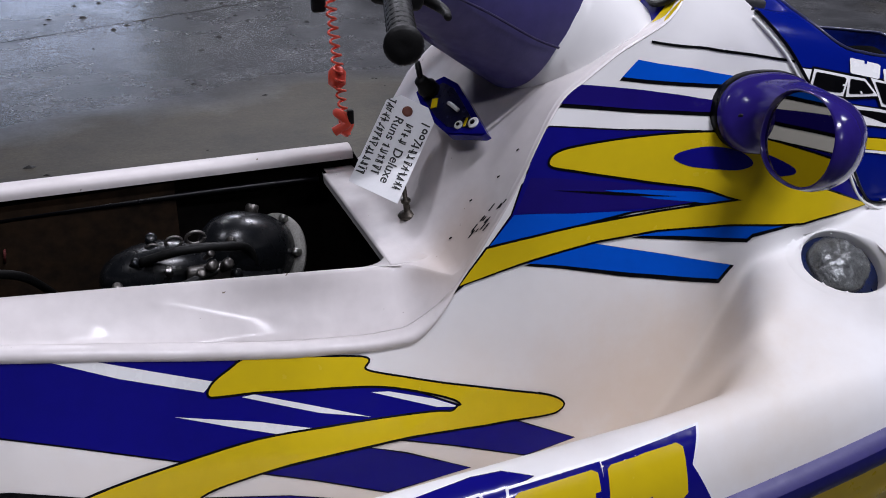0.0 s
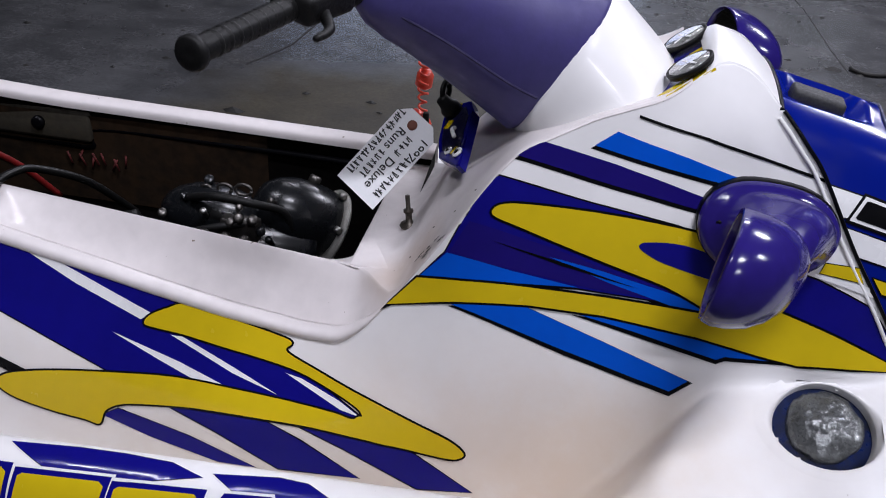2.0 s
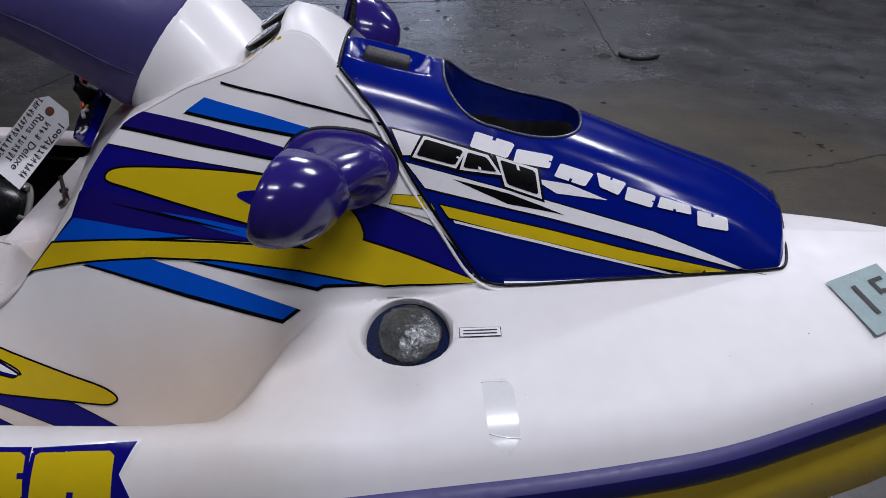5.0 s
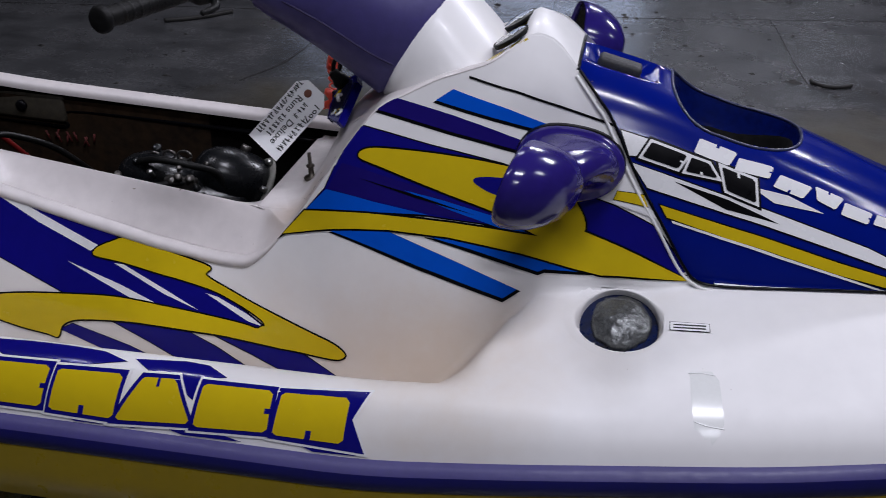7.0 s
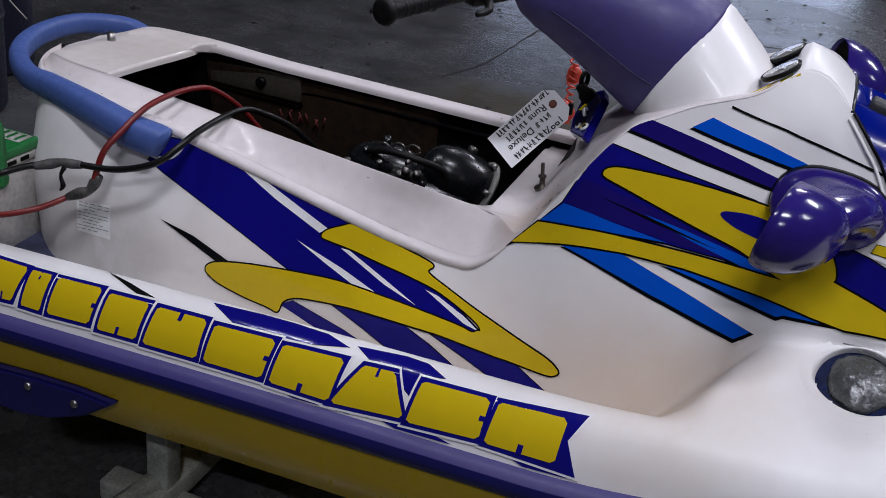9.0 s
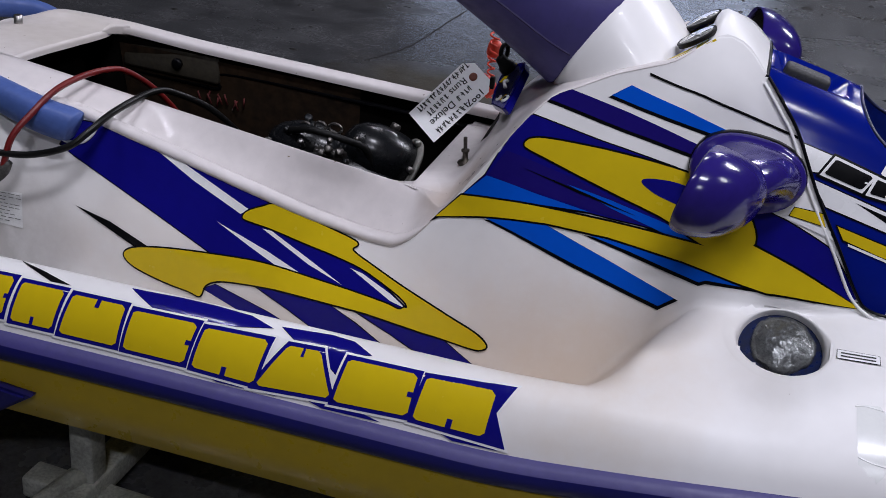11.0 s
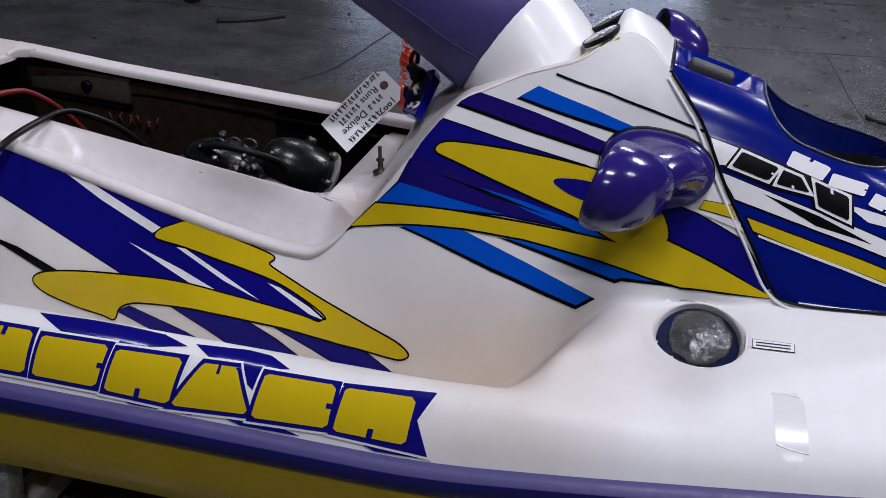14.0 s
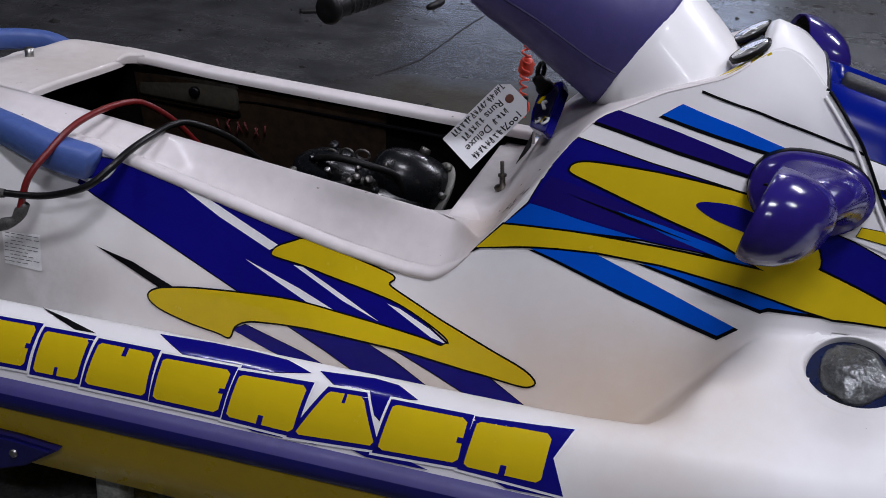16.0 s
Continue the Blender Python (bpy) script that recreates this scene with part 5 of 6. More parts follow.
block([(-0.2572, 0.175), (-0.1516, 0.1814), (-0.1552, 0.1155), (-0.2652, 0.1124)], ((0.46, 0.54, 0.80, 1.02),), YELLOW, NAVY, 0.0062, WHITEV, tip=(-0.1345, 0.1875))
block([(0.314, 0.6665), (0.3746, 0.6529), (0.3632, 0.63), (0.307, 0.6428)], ((0.46, 0.54, -0.02, 0.20),), WHITEV)
block([(0.3773, 0.6457), (0.4323, 0.64), (0.427, 0.6197), (0.3725, 0.6253)], ((0.93, 1.02, 0.44, 0.56),), WHITEV)
block([(0.4434, 0.6295), (0.4948, 0.6185), (0.4819, 0.5984), (0.4342, 0.6092)], ((0.46, 0.54, 0.80, 1.02),), WHITEV)
block([(0.499, 0.6215), (0.5458, 0.6097), (0.5333, 0.5902), (0.5039, 0.5997)], ((0.46, 0.54, -0.02, 0.20),), WHITEV)
block([(0.5475, 0.6039), (0.592, 0.5942), (0.5854, 0.5761), (0.5429, 0.5846)], ((0.93, 1.02, 0.44, 0.56),), WHITEV)
block([(0.599, 0.594), (0.6465, 0.5844), (0.6482, 0.5709), (0.594, 0.5777)], ((0.46, 0.54, 0.80, 1.02),), WHITEV)
block([(0.6571, 0.5786), (0.7061, 0.5714), (0.7073, 0.5509), (0.6581, 0.5552)], ((0.46, 0.54, -0.02, 0.20),), WHITEV)
block([(0.2412, 0.6493), (0.2985, 0.6367), (0.2868, 0.6162), (0.2297, 0.6268)], ((0.93, 1.02, 0.44, 0.56),), BLACK, WHITEV, 0.004, BLACK)
block([(0.305, 0.6349), (0.333, 0.6293), (0.3489, 0.6103), (0.2991, 0.614)], ((0.46, 0.54, 0.80, 1.02),), BLACK, WHITEV, 0.004, BLACK)
block([(0.3527, 0.6276), (0.4058, 0.6149), (0.4129, 0.5821), (0.3655, 0.5948)], ((0.46, 0.54, -0.02, 0.20),), BLACK, WHITEV, 0.004, BLACK)

# writing on the stickers: unreadable lines as plain bars
INK = mat("printed_ink", (0.03, 0.03, 0.03), 0.6)
FADED = mat("faded_print", (0.22, 0.22, 0.22), 0.6, vary=0.6, scale=90)
random.seed(21)
for i in range(9):
    v0, u = 0.3085 - 0.0056 * i, -1.188 + random.choice((0.0, 0.0, 0.012, 0.024))
    while u < -1.127 - 0.02 * (i % 3 == 2):
        w = random.uniform(0.005, 0.014)
        film_sheet("print_line", FADED, [(u, v0 + 0.0013 + 0.04 * (u + 1.188)), (u + w, v0 + 0.0013 + 0.04 * (u + w + 1.188)), (u + w, v0 + 0.04 * (u + w + 1.188)), (u, v0 + 0.04 * (u + 1.188))], 3, craft)
        u += w + random.uniform(0.002, 0.005)
for v0 in (0.3722, 0.3672):
    film_sheet("print_line", INK, [(0.3095, v0 + 0.0019), (0.358, v0 + 0.0057), (0.358, v0 + 0.0035), (0.3095, v0 - 0.0003)], 5.2, craft)

# black scuffs on the dash edge
DASH = BVHTree.FromPolygons([v.co[:] for v in dash.data.vertices] + [v.co[:] for v in band.data.vertices], [tuple(p.vertices) for p in dash.data.polygons] + [tuple(i + len(dash.data.vertices) for i in p.vertices) for p in band.data.polygons])
random.seed(21)
for k in range(16):
    f = random.random()
    u, v = -0.313 + 0.032 * f + random.uniform(-0.006, 0.006), (0.83 + 0.04 * f) * math.cos(LEAN) - 0.2 * math.sin(LEAN) + random.uniform(-0.003, 0.003)
    w = random.uniform(0.002, 0.008)
    film_sheet("scuff", RUBBER, [(u, v), (u + w, v + w * 0.9), (u + w + 0.001, v + w * 0.8), (u + 0.0012, v - 0.0008)], 0.5, dash, "", DASH)
for u, v in ((-0.27, 0.575), (-0.245, 0.60), (-0.30, 0.56), (-0.24, 0.545), (-0.33, 0.52)):
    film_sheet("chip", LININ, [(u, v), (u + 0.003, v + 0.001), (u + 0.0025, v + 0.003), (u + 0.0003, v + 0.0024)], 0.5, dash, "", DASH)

# strip of clear tape on the front deck, its ends lifted
CLEAR = mat("clear_tape", (0.725, 0.735, 0.72), 0.22, vary=0.05, scale=20)
tape = film_sheet("clear_tape", CLEAR, [(0.337, 0.300), (0.368, 0.305), (0.380, 0.292), (0.390, 0.228), (0.384, 0.208), (0.376, 0.196), (0.372, 0.206), (0.366, 0.202), (0.360, 0.210), (0.349, 0.216), (0.341, 0.262)], -1.3, craft, "dull clear tape stuck on the deck")
# white ridges painted in for the glints on the lifted ends
for pts in ([(0.335, 0.297), (0.352, 0.300), (0.374, 0.299)], [(0.347, 0.226), (0.366, 0.222), (0.391, 0.221)]):
    part("tape_glint", tube([press(u, v, 0.0002, SKIN) for u, v in pts], 0.0009, 8, 4), WHITEV, tape)

# year sticker on the bow
TEAL = mat("grey_green_sticker", (0.30, 0.40, 0.40), 0.4, vary=0.2, scale=40)


def words(text, material, parent, m, size, name="writing", bold=0.0):
    """Flat letters in the built-in font, as a mesh."""
    c = bpy.data.curves.new(name, "FONT")
    c.body, c.size, c.extrude, c.offset = text, size, 0.0, bold
    c.align_x, c.align_y = "LEFT", "CENTER"
    tmp = bpy.data.objects.new(name, c)
    me = bpy.data.meshes.new_from_object(tmp)
    bpy.data.objects.remove(tmp)
    me.materials.clear()
    me.materials.append(material)
    ob = new(name, me)
    ob.parent, ob.matrix_basis = parent, m
    return ob


p, n, _, _ = DECK.ray_cast(Vector((0.925, -0.235, 2)), Vector((0, 0, -1)))
n = n if n.z > 0 else -n
ax = (Vector((0.86, 0.5, 0)) - n * n.dot(Vector((0.86, 0.5, 0)))).normalized()
sm = Matrix((ax, n.cross(ax), n)).transposed().to_4x4()
bm = bmesh.new()
bmesh.ops.create_grid(bm, x_segments=1, y_segments=1, size=1, matrix=Matrix.Translation(p + n * 0.004) @ sm @ Matrix.Diagonal((0.052, 0.055, 1, 1)))
year = part("year_sticker", bm, TEAL, craft, "grey-green year sticker")
words("15", INK, year, Matrix.Translation(p + n * 0.0055) @ sm @ Matrix.Translation((-0.04, 0.0, 0)), 0.085)

# key panel and seat pin on the dash
dn = Vector((-0.652, -0.244, 0.717)).normalized()
dw = Vector((0, 0, 1)).cross(dn).normalized()
dm = Matrix((dw, dn.cross(dw), dn)).transposed().to_4x4()
kp = Matrix.Translation((-0.290, -0.050, 0.957)) @ dm
back = kp.inverted()
outline = [back @ Vector(q) for q in ((-0.315, 0.030, 0.960), (-0.298, 0.023, 0.973), (-0.279, 0.009, 0.986), (-0.270, -0.023, 0.983), (-0.270, -0.073, 0.966), (-0.271, -0.134, 0.944), (-0.276, -0.131, 0.940), (-0.307, -0.081, 0.929), (-0.315, -0.036, 0.937), (-0.317, 0.007, 0.950))]


def plate(k, low, high):
    mid = sum(outline, Vector()) / len(outline)
    bm = bmesh.new()
    f = bm.faces.new([bm.verts.new((*(mid + (q - mid) * k).xy, low)) for q in outline])
    e = bmesh.ops.extrude_face_region(bm, geom=[f])
    bmesh.ops.translate(bm, verts=[q for q in e["geom"] if isinstance(q, bmesh.types.BMVert)], vec=(0, 0, high - low))
    bmesh.ops.bevel(bm, geom=[q for q in bm.edges if all(v.co.z > high - 1e-4 for v in q.verts)], offset=0.002, segments=2, affect="EDGES")
    bm.transform(kp)
    return bm


panel = part("key_panel", plate(1.0, -0.012, 0.003), NAVY, craft, "navy start and choke panel", smooth=False)
part("panel_face", plate(0.80, 0.0, 0.0042), mat("dark_navy_face", (0.004, 0.004, 0.03), 0.3, vary=0.3, scale=30), panel, smooth=False)


def on_panel(x, y, z, h=0.004):
    q = back @ Vector((x, y, z))
    return kp @ Vector((q.x, q.y, h))


for q, r in (((-0.281, -0.106, 0.953), 0.0085), ((-0.293, -0.087, 0.943), 0.0065)):
    b = part("button", disc_stack(on_panel(*q), dn, ((0, r), (0.002, r), (0.003, r * 0.8)), 18), WHITEV, panel, "round white dial")
    part("dial_mark", disc_stack(on_panel(*q, 0.0072), dn, ((0, r * 0.45), (0.0006, r * 0.45)), 12), BLACK, b)
a, b = on_panel(-0.288, -0.045, 0.958), on_panel(-0.284, -0.072, 0.955)
part("lever", tube([a + dn * 0.004, (a + b) / 2 + dn * 0.010, b + dn * 0.006], 0.0032, 8, 4), WHITEV, panel, "white choke lever")
c = on_panel(-0.300, 0.004, 0.966)
part("start_cap", disc_stack(c, dn, ((0, 0.015), (0.012, 0.015), (0.018, 0.011), (0.03, 0.009), (0.032, 0.005)), 18), RUBBER, panel, "black start switch")
up = Vector((-0.1, 0.25, 1)).normalized()
ringc = c + dn * 0.024 + Vector((0, 0.012, 0.012))
part("key_loop", tube([ringc + 0.0125 * (math.cos(t) * Vector((0.25, 0.95, 0)) + math.sin(t) * up) for t in (2 * math.pi * j / 16 for j in range(17))], 0.0042, 8, 1, False), RUBBER, panel, "black key loop")
for q, w in (((-0.303, -0.020, 0.955), 0.010), ((-0.296, 0.010, 0.968), 0.012)):
    bm = bmesh.new()
    bmesh.ops.create_cube(bm, size=1, matrix=Matrix.Translation(on_panel(*q, 0.0046)) @ dm @ Matrix.Rotation(0.5, 4, "Z") @ Matrix.Diagonal((w, w * 1.6, 0.002, 1)))
    part("mark", bm, YELLOW, panel, smooth=False)
c = on_panel(-0.286, -0.093, 0.949, 0.0045)
bm = bmesh.new()
bmesh.ops.create_cube(bm, size=1, matrix=Matrix.Translation(c) @ dm @ Matrix.Rotation(0.3, 4, "Z") @ Matrix.Diagonal((0.004, 0.014, 0.001, 1)))
part("mark", bm, YELLOW, panel, smooth=False)
part("seat_pin", disc_stack((-0.352, -0.028, 0.79), (-0.12, 0.0, 0.99), ((0, 0.013), (0.004, 0.015), (0.007, 0.013), (0.009, 0.005), (0.024, 0.005), (0.025, 0.0075), (0.029, 0.0075), (0.03, 0.0035), (0.052, 0.0035)), 20), mat("weathered_steel", (0.15, 0.13, 0.11), 0.45, metal=0.9, vary=0.4, scale=60), craft, "steel seat locating pin")

# ---- paper tag and coiled cord ----
tag = thing("paper_tag", "white paper tag with handwriting, propped on the dash", "tag")
tl, tb, tt = Vector((-0.454, -0.077, 0.881)), Vector((-0.392, -0.106, 0.852)), Vector((-0.372, -0.023, 0.986))
tu, tv = (tt - tl).normalized(), (tb - tl).normalized()
tn = tu.cross(tv).normalized()
tn = tn if tn.y < 0 else -tn
tv = tn.cross(tu) if tn.cross(tu).dot(tv) > 0 else -tn.cross(tu)
L, Wd = (tt - tl).length, (tb - tl).length
bm = bmesh.new()
c = 0.016
vs = [bm.verts.new(tl + tu * a + tv * b) for a, b in ((0, 0), (L - c, 0), (L, c), (L, Wd - c), (L - c, Wd), (0, Wd))]
f = bm.faces.new(vs)
e = bmesh.ops.extrude_face_region(bm, geom=[f])
bmesh.ops.translate(bm, verts=[q for q in e["geom"] if isinstance(q, bmesh.types.BMVert)], vec=-tn * 0.0006)
part("card", bm, PAPER, tag, smooth=False)
part("eyelet", disc_stack(tl + tu * (L - 0.018) + tv * (Wd * 0.45), tn, ((0, 0.0075), (0.0012, 0.0075), (0.0014, 0.003)), 16), mat("brown_eyelet", (0.16, 0.05, 0.03), 0.6), tag)


def on_tag(a, b):
    return tl + tu * a + tv * b + tn * 0.0008


# lines run from the eyelet end: the words that can be read, bars for the rest
wm = Matrix((-tu, -tv, tn)).transposed().to_4x4() if (-tu).cross(-tv).dot(tn) > 0 else Matrix((-tu, tv, tn)).transposed().to_4x4()
words("Runs", INK, tag, Matrix.Translation(on_tag(L - 0.030, Wd * 0.36)) @ wm, 0.0185, bold=0.0002)
words("Deluxe", INK, tag, Matrix.Translation(on_tag(L * 0.50, Wd * 0.60)) @ wm, 0.0185, bold=0.0002)
words("1997", INK, tag, Matrix.Translation(on_tag(L - 0.020, Wd * 0.86)) @ wm, 0.0185, bold=0.0002)
random.seed(11)


def scrawl(a0, a1, b, h=0.006):
    """A handwritten run that cannot be read: uneven bars."""
    a = a0
    while a > a1 + 0.004:
        w = random.uniform(0.004, 0.007)
        bm = bmesh.new()
        for _ in range(2):
            x0, y0, x1, y1 = a - random.uniform(0, w), b - h * random.uniform(0.6, 1), a - random.uniform(0, w), b + h * random.uniform(0.5, 1)
            bm.faces.new([bm.verts.new(on_tag(x, y)) for x, y in ((x0, y0), (x0 - 0.0017, y0), (x1 - 0.0017, y1), (x1, y1))])
        y = b + random.uniform(-h, h) * 0.8
        bm.faces.new([bm.verts.new(on_tag(x, yy)) for x, yy in ((a, y), (a, y + 0.0016), (a - w, y + 0.0019), (a - w, y))])
        part("written_bar", bm, INK, tag, smooth=False)
        a -= w + random.uniform(0.0015, 0.0035)


scrawl(L - 0.010, 0.012, Wd * 0.12, 0.0065)
scrawl(L * 0.50, L * 0.18, Wd * 0.36, 0.0065)
scrawl(L - 0.034, L * 0.54, Wd * 0.60, 0.0065)
scrawl(L * 0.62, L * 0.10, Wd * 0.86, 0.0065)

CORD = mat("orange_cord", (0.95, 0.10, 0.055), 0.35, vary=0.15, scale=30)
cord = thing("coiled_cord", "orange coiled safety cord hanging from the handlebar", "cord")
pts = []
for i in range(220):
    z = 1.12 - 0.275 * i / 219
    r = 0.0085 * (0.7 + 0.3 * math.sin(i * 0.09) ** 2)
    pts.append((-0.392 + 0.012 * (1.12 - z) / 0.275 + r * math.cos(i * 0.55), 0.232 - 0.03 * (1.12 - z) / 0.275 + r * math.sin(i * 0.55), z))
part("coil", tube(pts, 0.0022, 6, 1, False), CORD, cord)
part("loop", tube([(-0.40, 0.235, 1.175), (-0.408, 0.235, 1.15), (-0.398, 0.233, 1.12)], 0.0025, 6), CORD, cord)
part("clip", box(-0.418, -0.396, 0.222, 0.240, 1.045, 1.11, 0.004), RUBBER, cord, "black plastic clip")
part("bead", disc_stack((-0.386, 0.222, 0.922), (0.1, 0.1, 1), ((0, 0.008), (0.006, 0.0145), (0.026, 0.0145), (0.034, 0.008)), 16), CORD, cord)
part("knot", tube([(-0.40, 0.20, 0.855), (-0.378, 0.195, 0.87), (-0.392, 0.205, 0.885), (-0.372, 0.205, 0.868), (-0.385, 0.195, 0.85)], 0.008, 8), CORD, cord)
part("clip", box(-0.378, -0.368, 0.188, 0.2, 0.868, 0.892, 0.002), RUBBER, cord, "black plastic clip")

# ---- battery on the stern deck, cables ----
battery = thing("battery", "dirty white car battery with a green lid and handle", "battery")
CASE = mat("dirty_white_case", (0.52, 0.50, 0.46), 0.5, vary=0.35, scale=10)
GREEN = mat("green_plastic", (0.015, 0.19, 0.045), 0.4, vary=0.3, scale=14)
bx = pose(-1.4725, -0.307, 0.483)


def in_box(bm):
    bm.transform(bx)
    return bm


part("case", in_box(box(-0.127, 0.127, -0.086, 0.112, 0, 0.182, 0.01)), CASE, battery)
part("lid_rim", in_box(box(-0.130, 0.130, -0.100, 0.115, 0.180, 0.197, 0.003)), CASE, battery, "cream rim under the lid")
for b in (-0.085, -0.045, 0.02, 0.055):
    part("rim_slot", in_box(box(0.1295, 0.1306, b, b + 0.024, 0.184, 0.193)), LININ, battery, smooth=False)
part("lid", in_box(box(-0.131, 0.131, -0.102, 0.116, 0.1975, 0.218, 0.005)), GREEN, battery, "green lid")
part("lid_bar", in_box(box(-0.11, 0.11, -0.005, 0.045, 0.217, 0.227, 0.004)), GREEN, battery, "raised green bar along the lid")
part("lid_label", in_box(box(-0.11, 0.118, 0.066, 0.106, 0.2182, 0.2192)), CASE, battery, "pale worn label")
for a in range(11):
    part("print_line", in_box(box(-0.10 + 0.02 * a, -0.092 + 0.02 * a, 0.070, 0.102, 0.2194, 0.2199)), GREEN, battery, smooth=False)
part("handle", loft([[(p + Vector((0.004 * c * (1 if abs(p.x + 1.4725) > 0.1 else 0.4), 0.011 * d, 0.005 * c)))[:] for c, d in ((1, -1), (1, 1), (-1, 1), (-1, -1))] for p in curve([bx @ Vector(q) for q in ((0.134, 0, 0.16), (0.134, 0, 0.235), (0.128, 0, 0.275), (0.095, 0, 0.312), (0.05, 0, 0.333), (0, 0, 0.338), (-0.05, 0, 0.333), (-0.095, 0, 0.312), (-0.128, 0, 0.275), (-0.134, 0, 0.235), (-0.134, 0, 0.16))], 6)], True, True), GREEN, battery, "green carrying handle")
part("handle_foot", in_box(disc_stack((0.129, 0, 0.165), (1, 0, 0), ((0, 0.017), (0.006, 0.017), (0.009, 0.013)), 20)), GREEN, battery)
for a in (-0.075, 0.06):
    part("terminal", disc_stack(bx @ Vector((a, -0.06, 0.217)), (0, 0, 1), ((0, 0.012), (0.02, 0.01), (0.022, 0.006)), 12), STEEL, battery)
    part("clamp_jaw", in_box(tube([(a - 0.035, -0.055, 0.232), (a - 0.01, -0.06, 0.24), (a + 0.02, -0.066, 0.243), (a + 0.05, -0.075, 0.235)], (0.008, 0.013, 0.012, 0.007), 8)), RUBBER, battery, "black clamp on a terminal")
    part("clamp_spring", in_box(tube([(a - 0.012 + 0.008 * math.cos(k), -0.06 + 0.003 * k, 0.246 + 0.008 * math.sin(k)) for k in range(-6, 8)], 0.0022, 6, 3)), STEEL, battery, "steel spring of the clamp")
mat_ob = thing("deck_mat", "grey-blue rubber deck mat on the stern deck", "mat")
part("mat", loft([[(-1.6, -0.36, 0.487), (-1.6, -0.05, 0.499)], [(-1.345, -0.35, 0.490), (-1.345, -0.15, 0.500)], [(-1.24, -0.32, 0.492), (-1.245, -0.20, 0.500)]]), mat("grey_blue_rubber", (0.055, 0.062, 0.12), 0.7, vary=0.3, scale=40, bump=0.3), mat_ob)

CABLEM = mat("black_cable", (0.003, 0.003, 0.003), 0.35, vary=0.3, scale=20, spec=0.3)
REDR = mat("red_cable", (0.16, 0.008, 0.008), 0.4, vary=0.3, scale=20)
TAPED = mat("grey_taped_joint", (0.075, 0.072, 0.066), 0.55, vary=0.85, scale=45, bump=0.8, bscale=70)
cable = thing("jumper_cable", "red jumper cable running from the bay to the battery", "cable")
part("lead", tube([(-1.0, 0.12, 0.68), (-1.02, 0.03, 0.775), (-1.035, -0.05, 0.832), (-1.045, -0.10, 0.846), (-1.058, -0.16, 0.846), (-1.07, -0.22, 0.834), (-1.082, -0.27, 0.805), (-1.1, -0.308, 0.765), (-1.119, -0.325, 0.694), (-1.158, -0.34, 0.673), (-1.174, -0.37, 0.665), (-1.19, -0.40, 0.661), (-1.232, -0.428, 0.651), (-1.28, -0.435, 0.645), (-1.325, -0.437, 0.646), (-1.40, -0.435, 0.662), (-1.48, -0.42, 0.70), (-1.54, -0.39, 0.722)], 0.0058, 8), REDR, cable)
part("joint", tube([(-1.104, -0.314, 0.722), (-1.112, -0.32, 0.706), (-1.12, -0.326, 0.692), (-1.136, -0.332, 0.684), (-1.158, -0.34, 0.673)], (0.007, 0.011, 0.008, 0.0115, 0.007), 10, 4), TAPED, cable, "grey taped splice")
cable = thing("jumper_cable", "black jumper cable running from the bay to the battery", "cable")
part("lead", tube([(-0.85, 0.1, 0.68), (-0.89, 0.02, 0.765), (-0.93, -0.06, 0.815), (-0.942, -0.105, 0.826), (-0.952, -0.15, 0.822), (-0.96, -0.22, 0.812), (-0.972, -0.265, 0.792), (-1.0, -0.295, 0.765), (-1.067, -0.312, 0.742), (-1.136, -0.325, 0.738), (-1.17, -0.335, 0.737), (-1.204, -0.35, 0.729), (-1.221, -0.37, 0.728), (-1.238, -0.41, 0.725), (-1.289, -0.432, 0.696), (-1.331, -0.437, 0.662), (-1.37, -0.437, 0.65), (-1.41, -0.42, 0.69), (-1.405, -0.39, 0.722)], 0.0063, 8), CABLEM, cable)
part("joint", tube([(-1.135, -0.325, 0.738), (-1.155, -0.33, 0.737), (-1.172, -0.335, 0.737), (-1.19, -0.343, 0.732), (-1.212, -0.36, 0.728)], (0.0075, 0.0095, 0.0075, 0.010, 0.007), 10, 4), TAPED, cable, "grey taped splice")
part("loose_end", tube([(-1.165, -0.336, 0.728), (-1.172, -0.338, 0.712), (-1.166, -0.34, 0.694), (-1.172, -0.342, 0.684)], (0.005, 0.003, 0.005, 0.002), 6, 4), CABLEM, cable)

# ---- stand under the hull ----
stand = thing("boat_stand", "white-painted steel stand under the hull", "stand")
STANDM = mat("chipped_white_paint", (0.52, 0.53, 0.47), 0.5, vary=0.5, scale=18)
for x in (-0.96, 0.62):
    part("cross_beam", box(x - 0.03, x + 0.03, -0.42, 0.52, 0.03, 0.085, 0.006), STANDM, stand)
    for y in (-0.33, 0.43):
        part("post", box(x - 0.025, x + 0.025, y - 0.025, y + 0.025, 0.08, 0.33, 0.005), STANDM, stand)
    part("bunk", box(x - 0.05, x + 0.05, -0.2, 0.3, 0.08, 0.20 if x < 0 else 0.30, 0.01), mat("bunk_timber", (0.14, 0.1, 0.06), 0.8, vary=0.4, scale=12), stand)
for y in (-0.33, 0.43):
    part("long_beam", box(-1.1, 0.8, y - 0.03, y + 0.03, 0.0, 0.05, 0.006), STANDM, stand)
part("brace", tube([(-0.96, -0.33, 0.10), (-1.05, -0.52, 0.03)], 0.022, 8, 1), STANDM, stand)

# ---- barrels behind the stern ----
BARREL = mat("blue_barrel", (0.004, 0.008, 0.022), 0.55, vary=0.7, scale=6, bump=0.2, bscale=20)
NAVYB = mat("navy_barrel", (0.002, 0.003, 0.022), 0.5, vary=0.5, scale=6, bump=0.2, bscale=20)


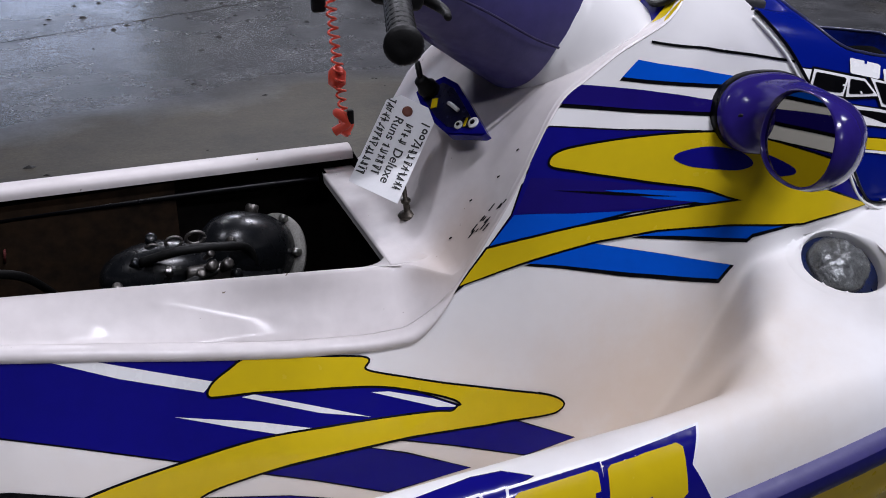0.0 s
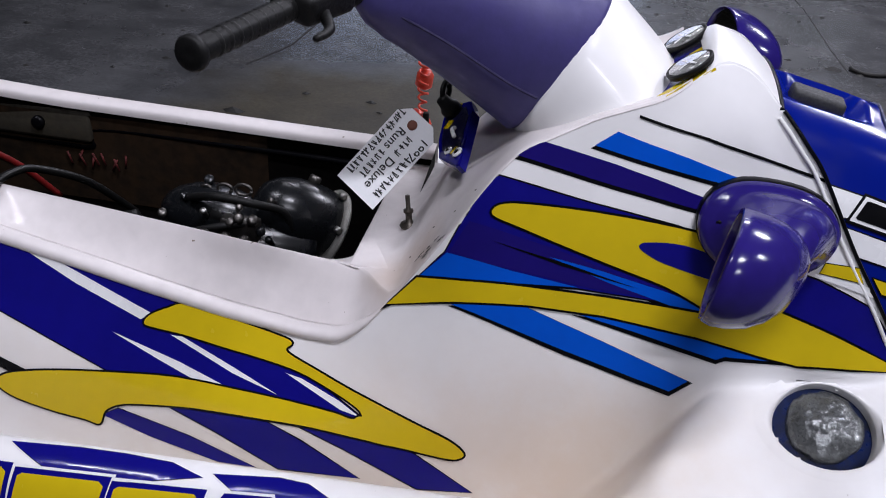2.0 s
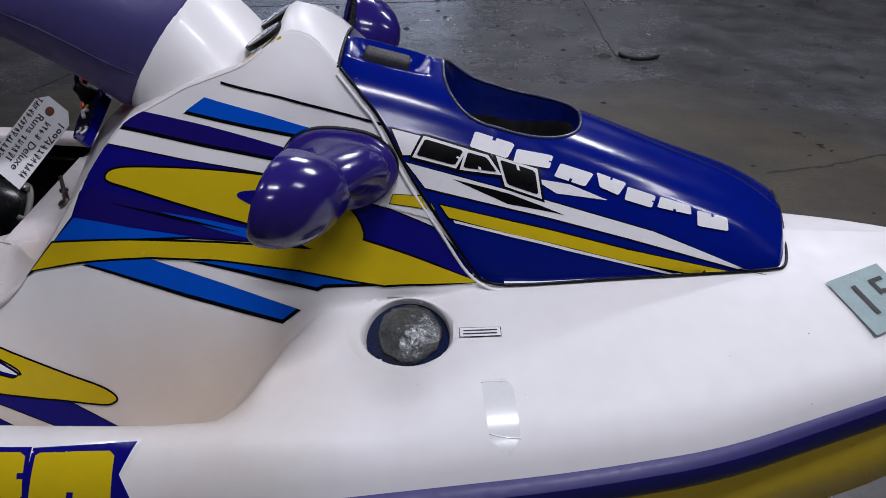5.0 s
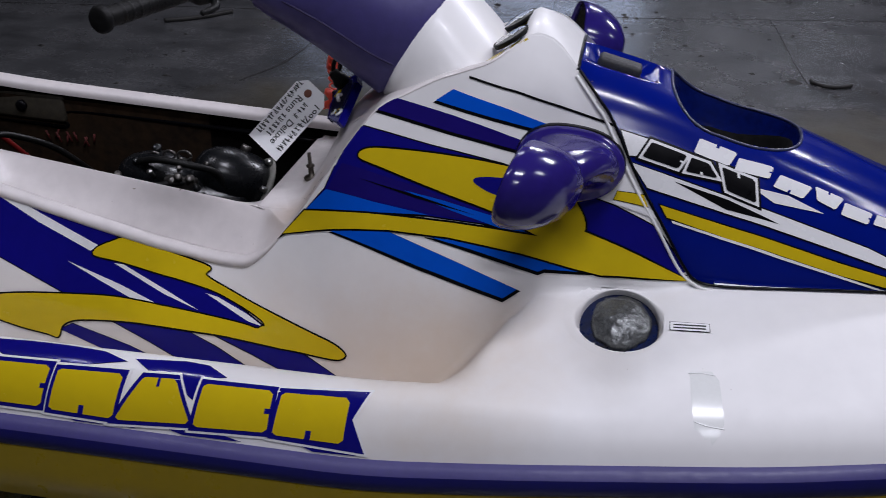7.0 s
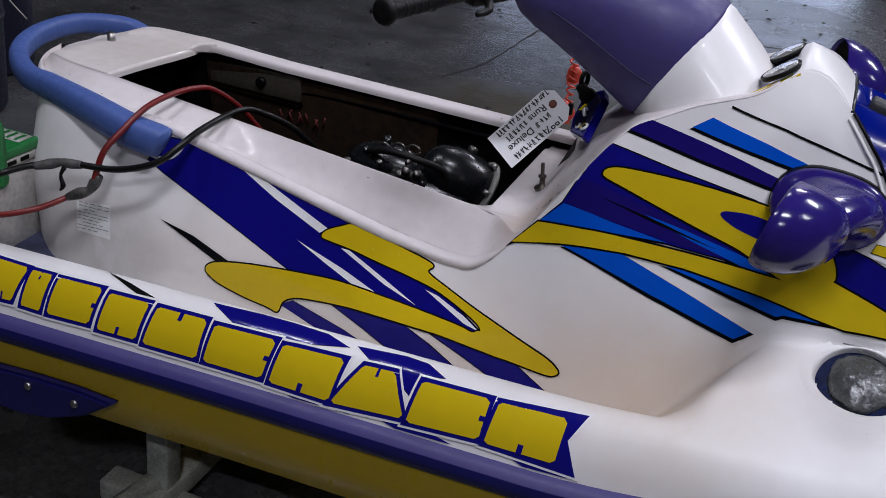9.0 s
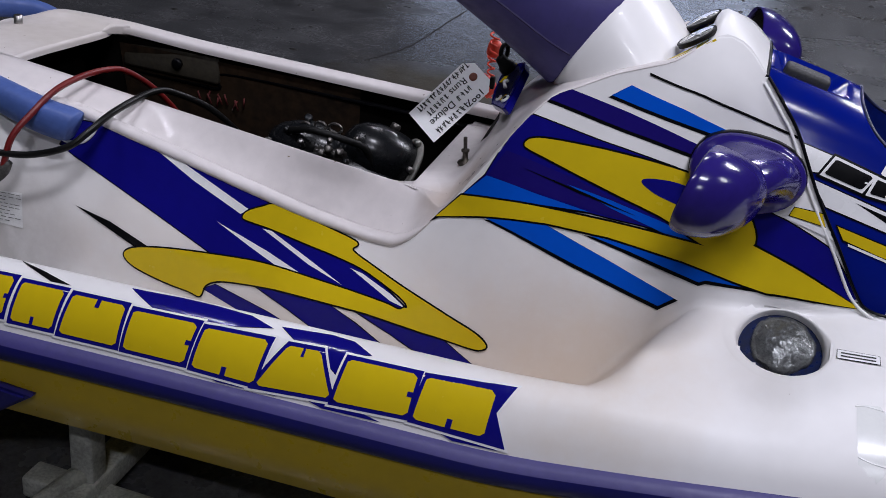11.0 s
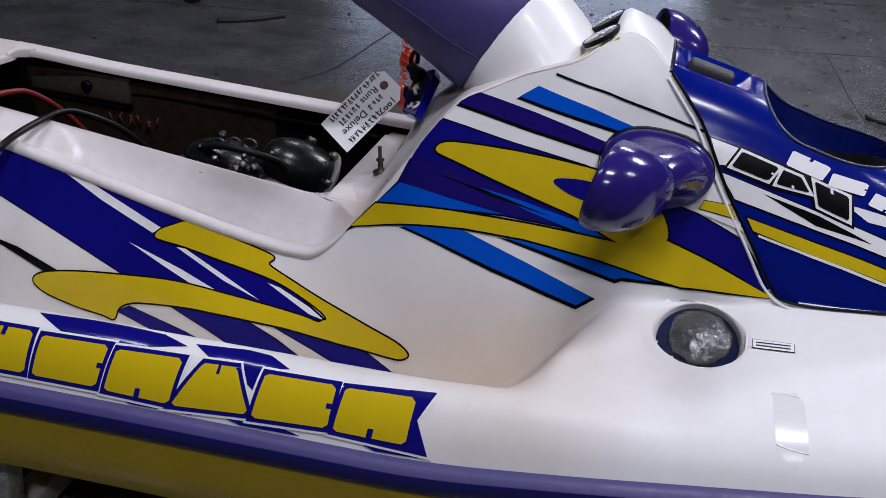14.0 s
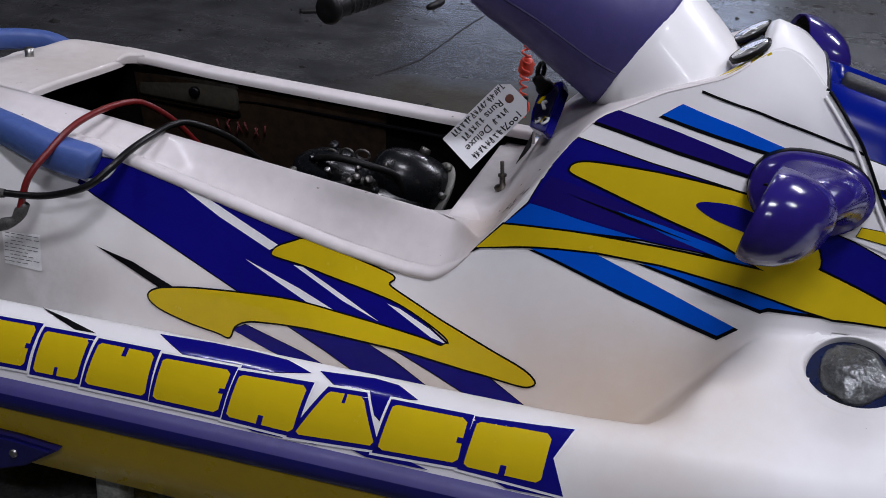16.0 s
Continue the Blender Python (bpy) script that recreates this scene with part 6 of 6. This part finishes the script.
def barrel(x, y, r, h, material, label):
    b = thing("barrel", label, "barrel", "barrels behind the stern")
    part("body", disc_stack((x, y, 0), (0, 0, 1), ((0, r * 0.9), (0.012, r * 0.97), (0.03, r), (h * 0.5, r * 1.01), (h * 0.9, r * 1.02), (h, r * 1.02), (h, r * 0.97), (h - 0.05, r * 0.95), (h - 0.06, 0.01)), 40), material, b)
    for z in (h * 0.72, h - 0.02):
        part("hoop", disc_stack((x, y, z), (0, 0, 1), ((0, r * 1.01), (0.004, r * 1.045), (0.02, r * 1.045), (0.025, r * 1.01)), 40), material, b)
    return b


near = barrel(-3.02, 1.17, 0.23, 0.5, BARREL, "scuffed blue plastic bin standing on the floor")
part("bin_liner", disc_stack((-3.02, 1.17, 0.46), (0, 0, 1), ((0, 0.2), (0.06, 0.21), (0.10, 0.15), (0.115, 0.02)), 24), RUBBER, near, "black bag filling the bin")
part("cord", tube([(-2.92, 1.30, 0.56), (-2.87, 1.34, 0.46), (-2.81, 1.41, 0.34)], 0.0025, 6), CASE, near, "pale cord hanging over the rim")
barrel(-3.31, 1.64, 0.24, 0.95, NAVYB, "tall navy barrel standing behind a smaller bin")

# ---- marks and bits on the floor ----
GRIME = mat("black_grime", (0.012, 0.011, 0.01), 0.7, vary=0.4, scale=20)
hose = thing("rubber_strap", "black rubber strap curled on the floor", "strap")
part("strap", tube([(1.24, 4.0, 0.012), (1.25, 3.95, 0.012), (1.30, 3.91, 0.012), (1.38, 3.92, 0.012), (1.45, 3.98, 0.012)], 0.011, 6), GRIME, hose)
hose = thing("rubber_strap", "black rubber hose lying on the floor", "strap")
part("strap", tube([(-2.42, 3.80, 0.012), (-2.33, 3.88, 0.012), (-2.24, 4.0, 0.012), (-2.15, 4.17, 0.012)], 0.014, 6), GRIME, hose)
joints = thing("floor_joint", "dark saw-cut joints and cracks in the concrete", "floor joint", kind="structure")


def crack(pts, w):
    rng = random.Random(len(pts) * 31 + int(100 * abs(pts[0][0])))
    p = curve([(x, y, 0.0012) for x, y in pts], 12)
    bm = bmesh.new()
    rows = []
    for i, q in enumerate(p):
        d = (p[min(i + 1, len(p) - 1)] - p[max(i - 1, 0)]).normalized()
        o = Vector((-d.y, d.x, 0)) * w * rng.uniform(0.3, 1.1)
        j = Vector((rng.uniform(-1, 1), rng.uniform(-1, 1), 0)) * w * 0.6
        rows.append((bm.verts.new(q + o + j), bm.verts.new(q - o + j)))
    for a, b in zip(rows, rows[1:]):
        bm.faces.new((a[0], a[1], b[1], b[0]))
    part("crack", bm, GRIME, joints, smooth=False)


crack([(-9, 1.75), (-3.55, 3.82), (-1.74, 4.45), (0.2, 5.12), (1.91, 5.79), (9, 8.5)], 0.008)
crack([(-1.62, 2.9), (-1.52, 3.31), (-1.50, 3.96), (-1.47, 4.5)], 0.006)
crack([(1.22, 3.93), (1.20, 4.4), (1.19, 5.08), (1.17, 5.5)], 0.005)
crack([(1.6, 2.3), (1.9, 2.42), (2.3, 2.62), (2.9, 2.7)], 0.012)
crack([(0.9, 7.3), (3.0, 8.4), (6.0, 9.4)], 0.01)
crack([(-6, 6.4), (-3, 7.6), (1, 9.2)], 0.01)
rng = random.Random(4)
bm = bmesh.new()
for k in range(420):
    x, y = rng.uniform(-4.5, 5.5), rng.uniform(1.3, 8.5)
    r = rng.uniform(0.006, 0.022) * (1 if rng.random() < 0.85 else 1.8)
    ring = [bm.verts.new((x + r * rng.uniform(0.5, 1.6) * math.cos(t), y + r * rng.uniform(0.4, 1.1) * math.sin(t), 0.0)) for t in (k2 * math.pi / 3 for k2 in range(6))]
    tip = bm.verts.new((x, y, r * 0.45))
    for a, b in zip(ring, ring[1:] + ring[:1]):
        bm.faces.new((a, b, tip))
for q in bm.verts:
    q.co.z += 0.001
tagged(mesh_ob("debris", bm, GRIME, False), "dark crumbs of dirt scattered on the floor", "debris", kind="stuff")

# ---- the shell of the workshop ----
WALLM = mat("painted_block_wall", (0.12, 0.12, 0.12), 0.8, vary=0.25, scale=2)
CEILM = mat("dark_ceiling", (0.05, 0.05, 0.055), 0.9, vary=0.3, scale=2)
for name, b in (("wall_south", (-14, 14, -9.2, -9.0, 0, 5.4)), ("wall_west", (-14.2, -14, -9, 16, 0, 5.4)), ("wall_east", (14, 14.2, -9, 16, 0, 5.4)), ("wall_north_west", (-14, -5.6, 16, 16.2, 0, 5.4)), ("wall_north_east", (0.6, 14, 16, 16.2, 0, 5.4)), ("wall_north_head", (-5.6, 0.6, 16, 16.2, 2.4, 5.4))):
    tagged(mesh_ob(name, box(*b), WALLM, False), "plain painted workshop wall", "wall", kind="structure")
tagged(mesh_ob("ceiling", box(-14.2, 14.2, -9.2, 16.2, 5.4, 5.6), CEILM, False), "dark workshop ceiling", "ceiling", kind="structure")
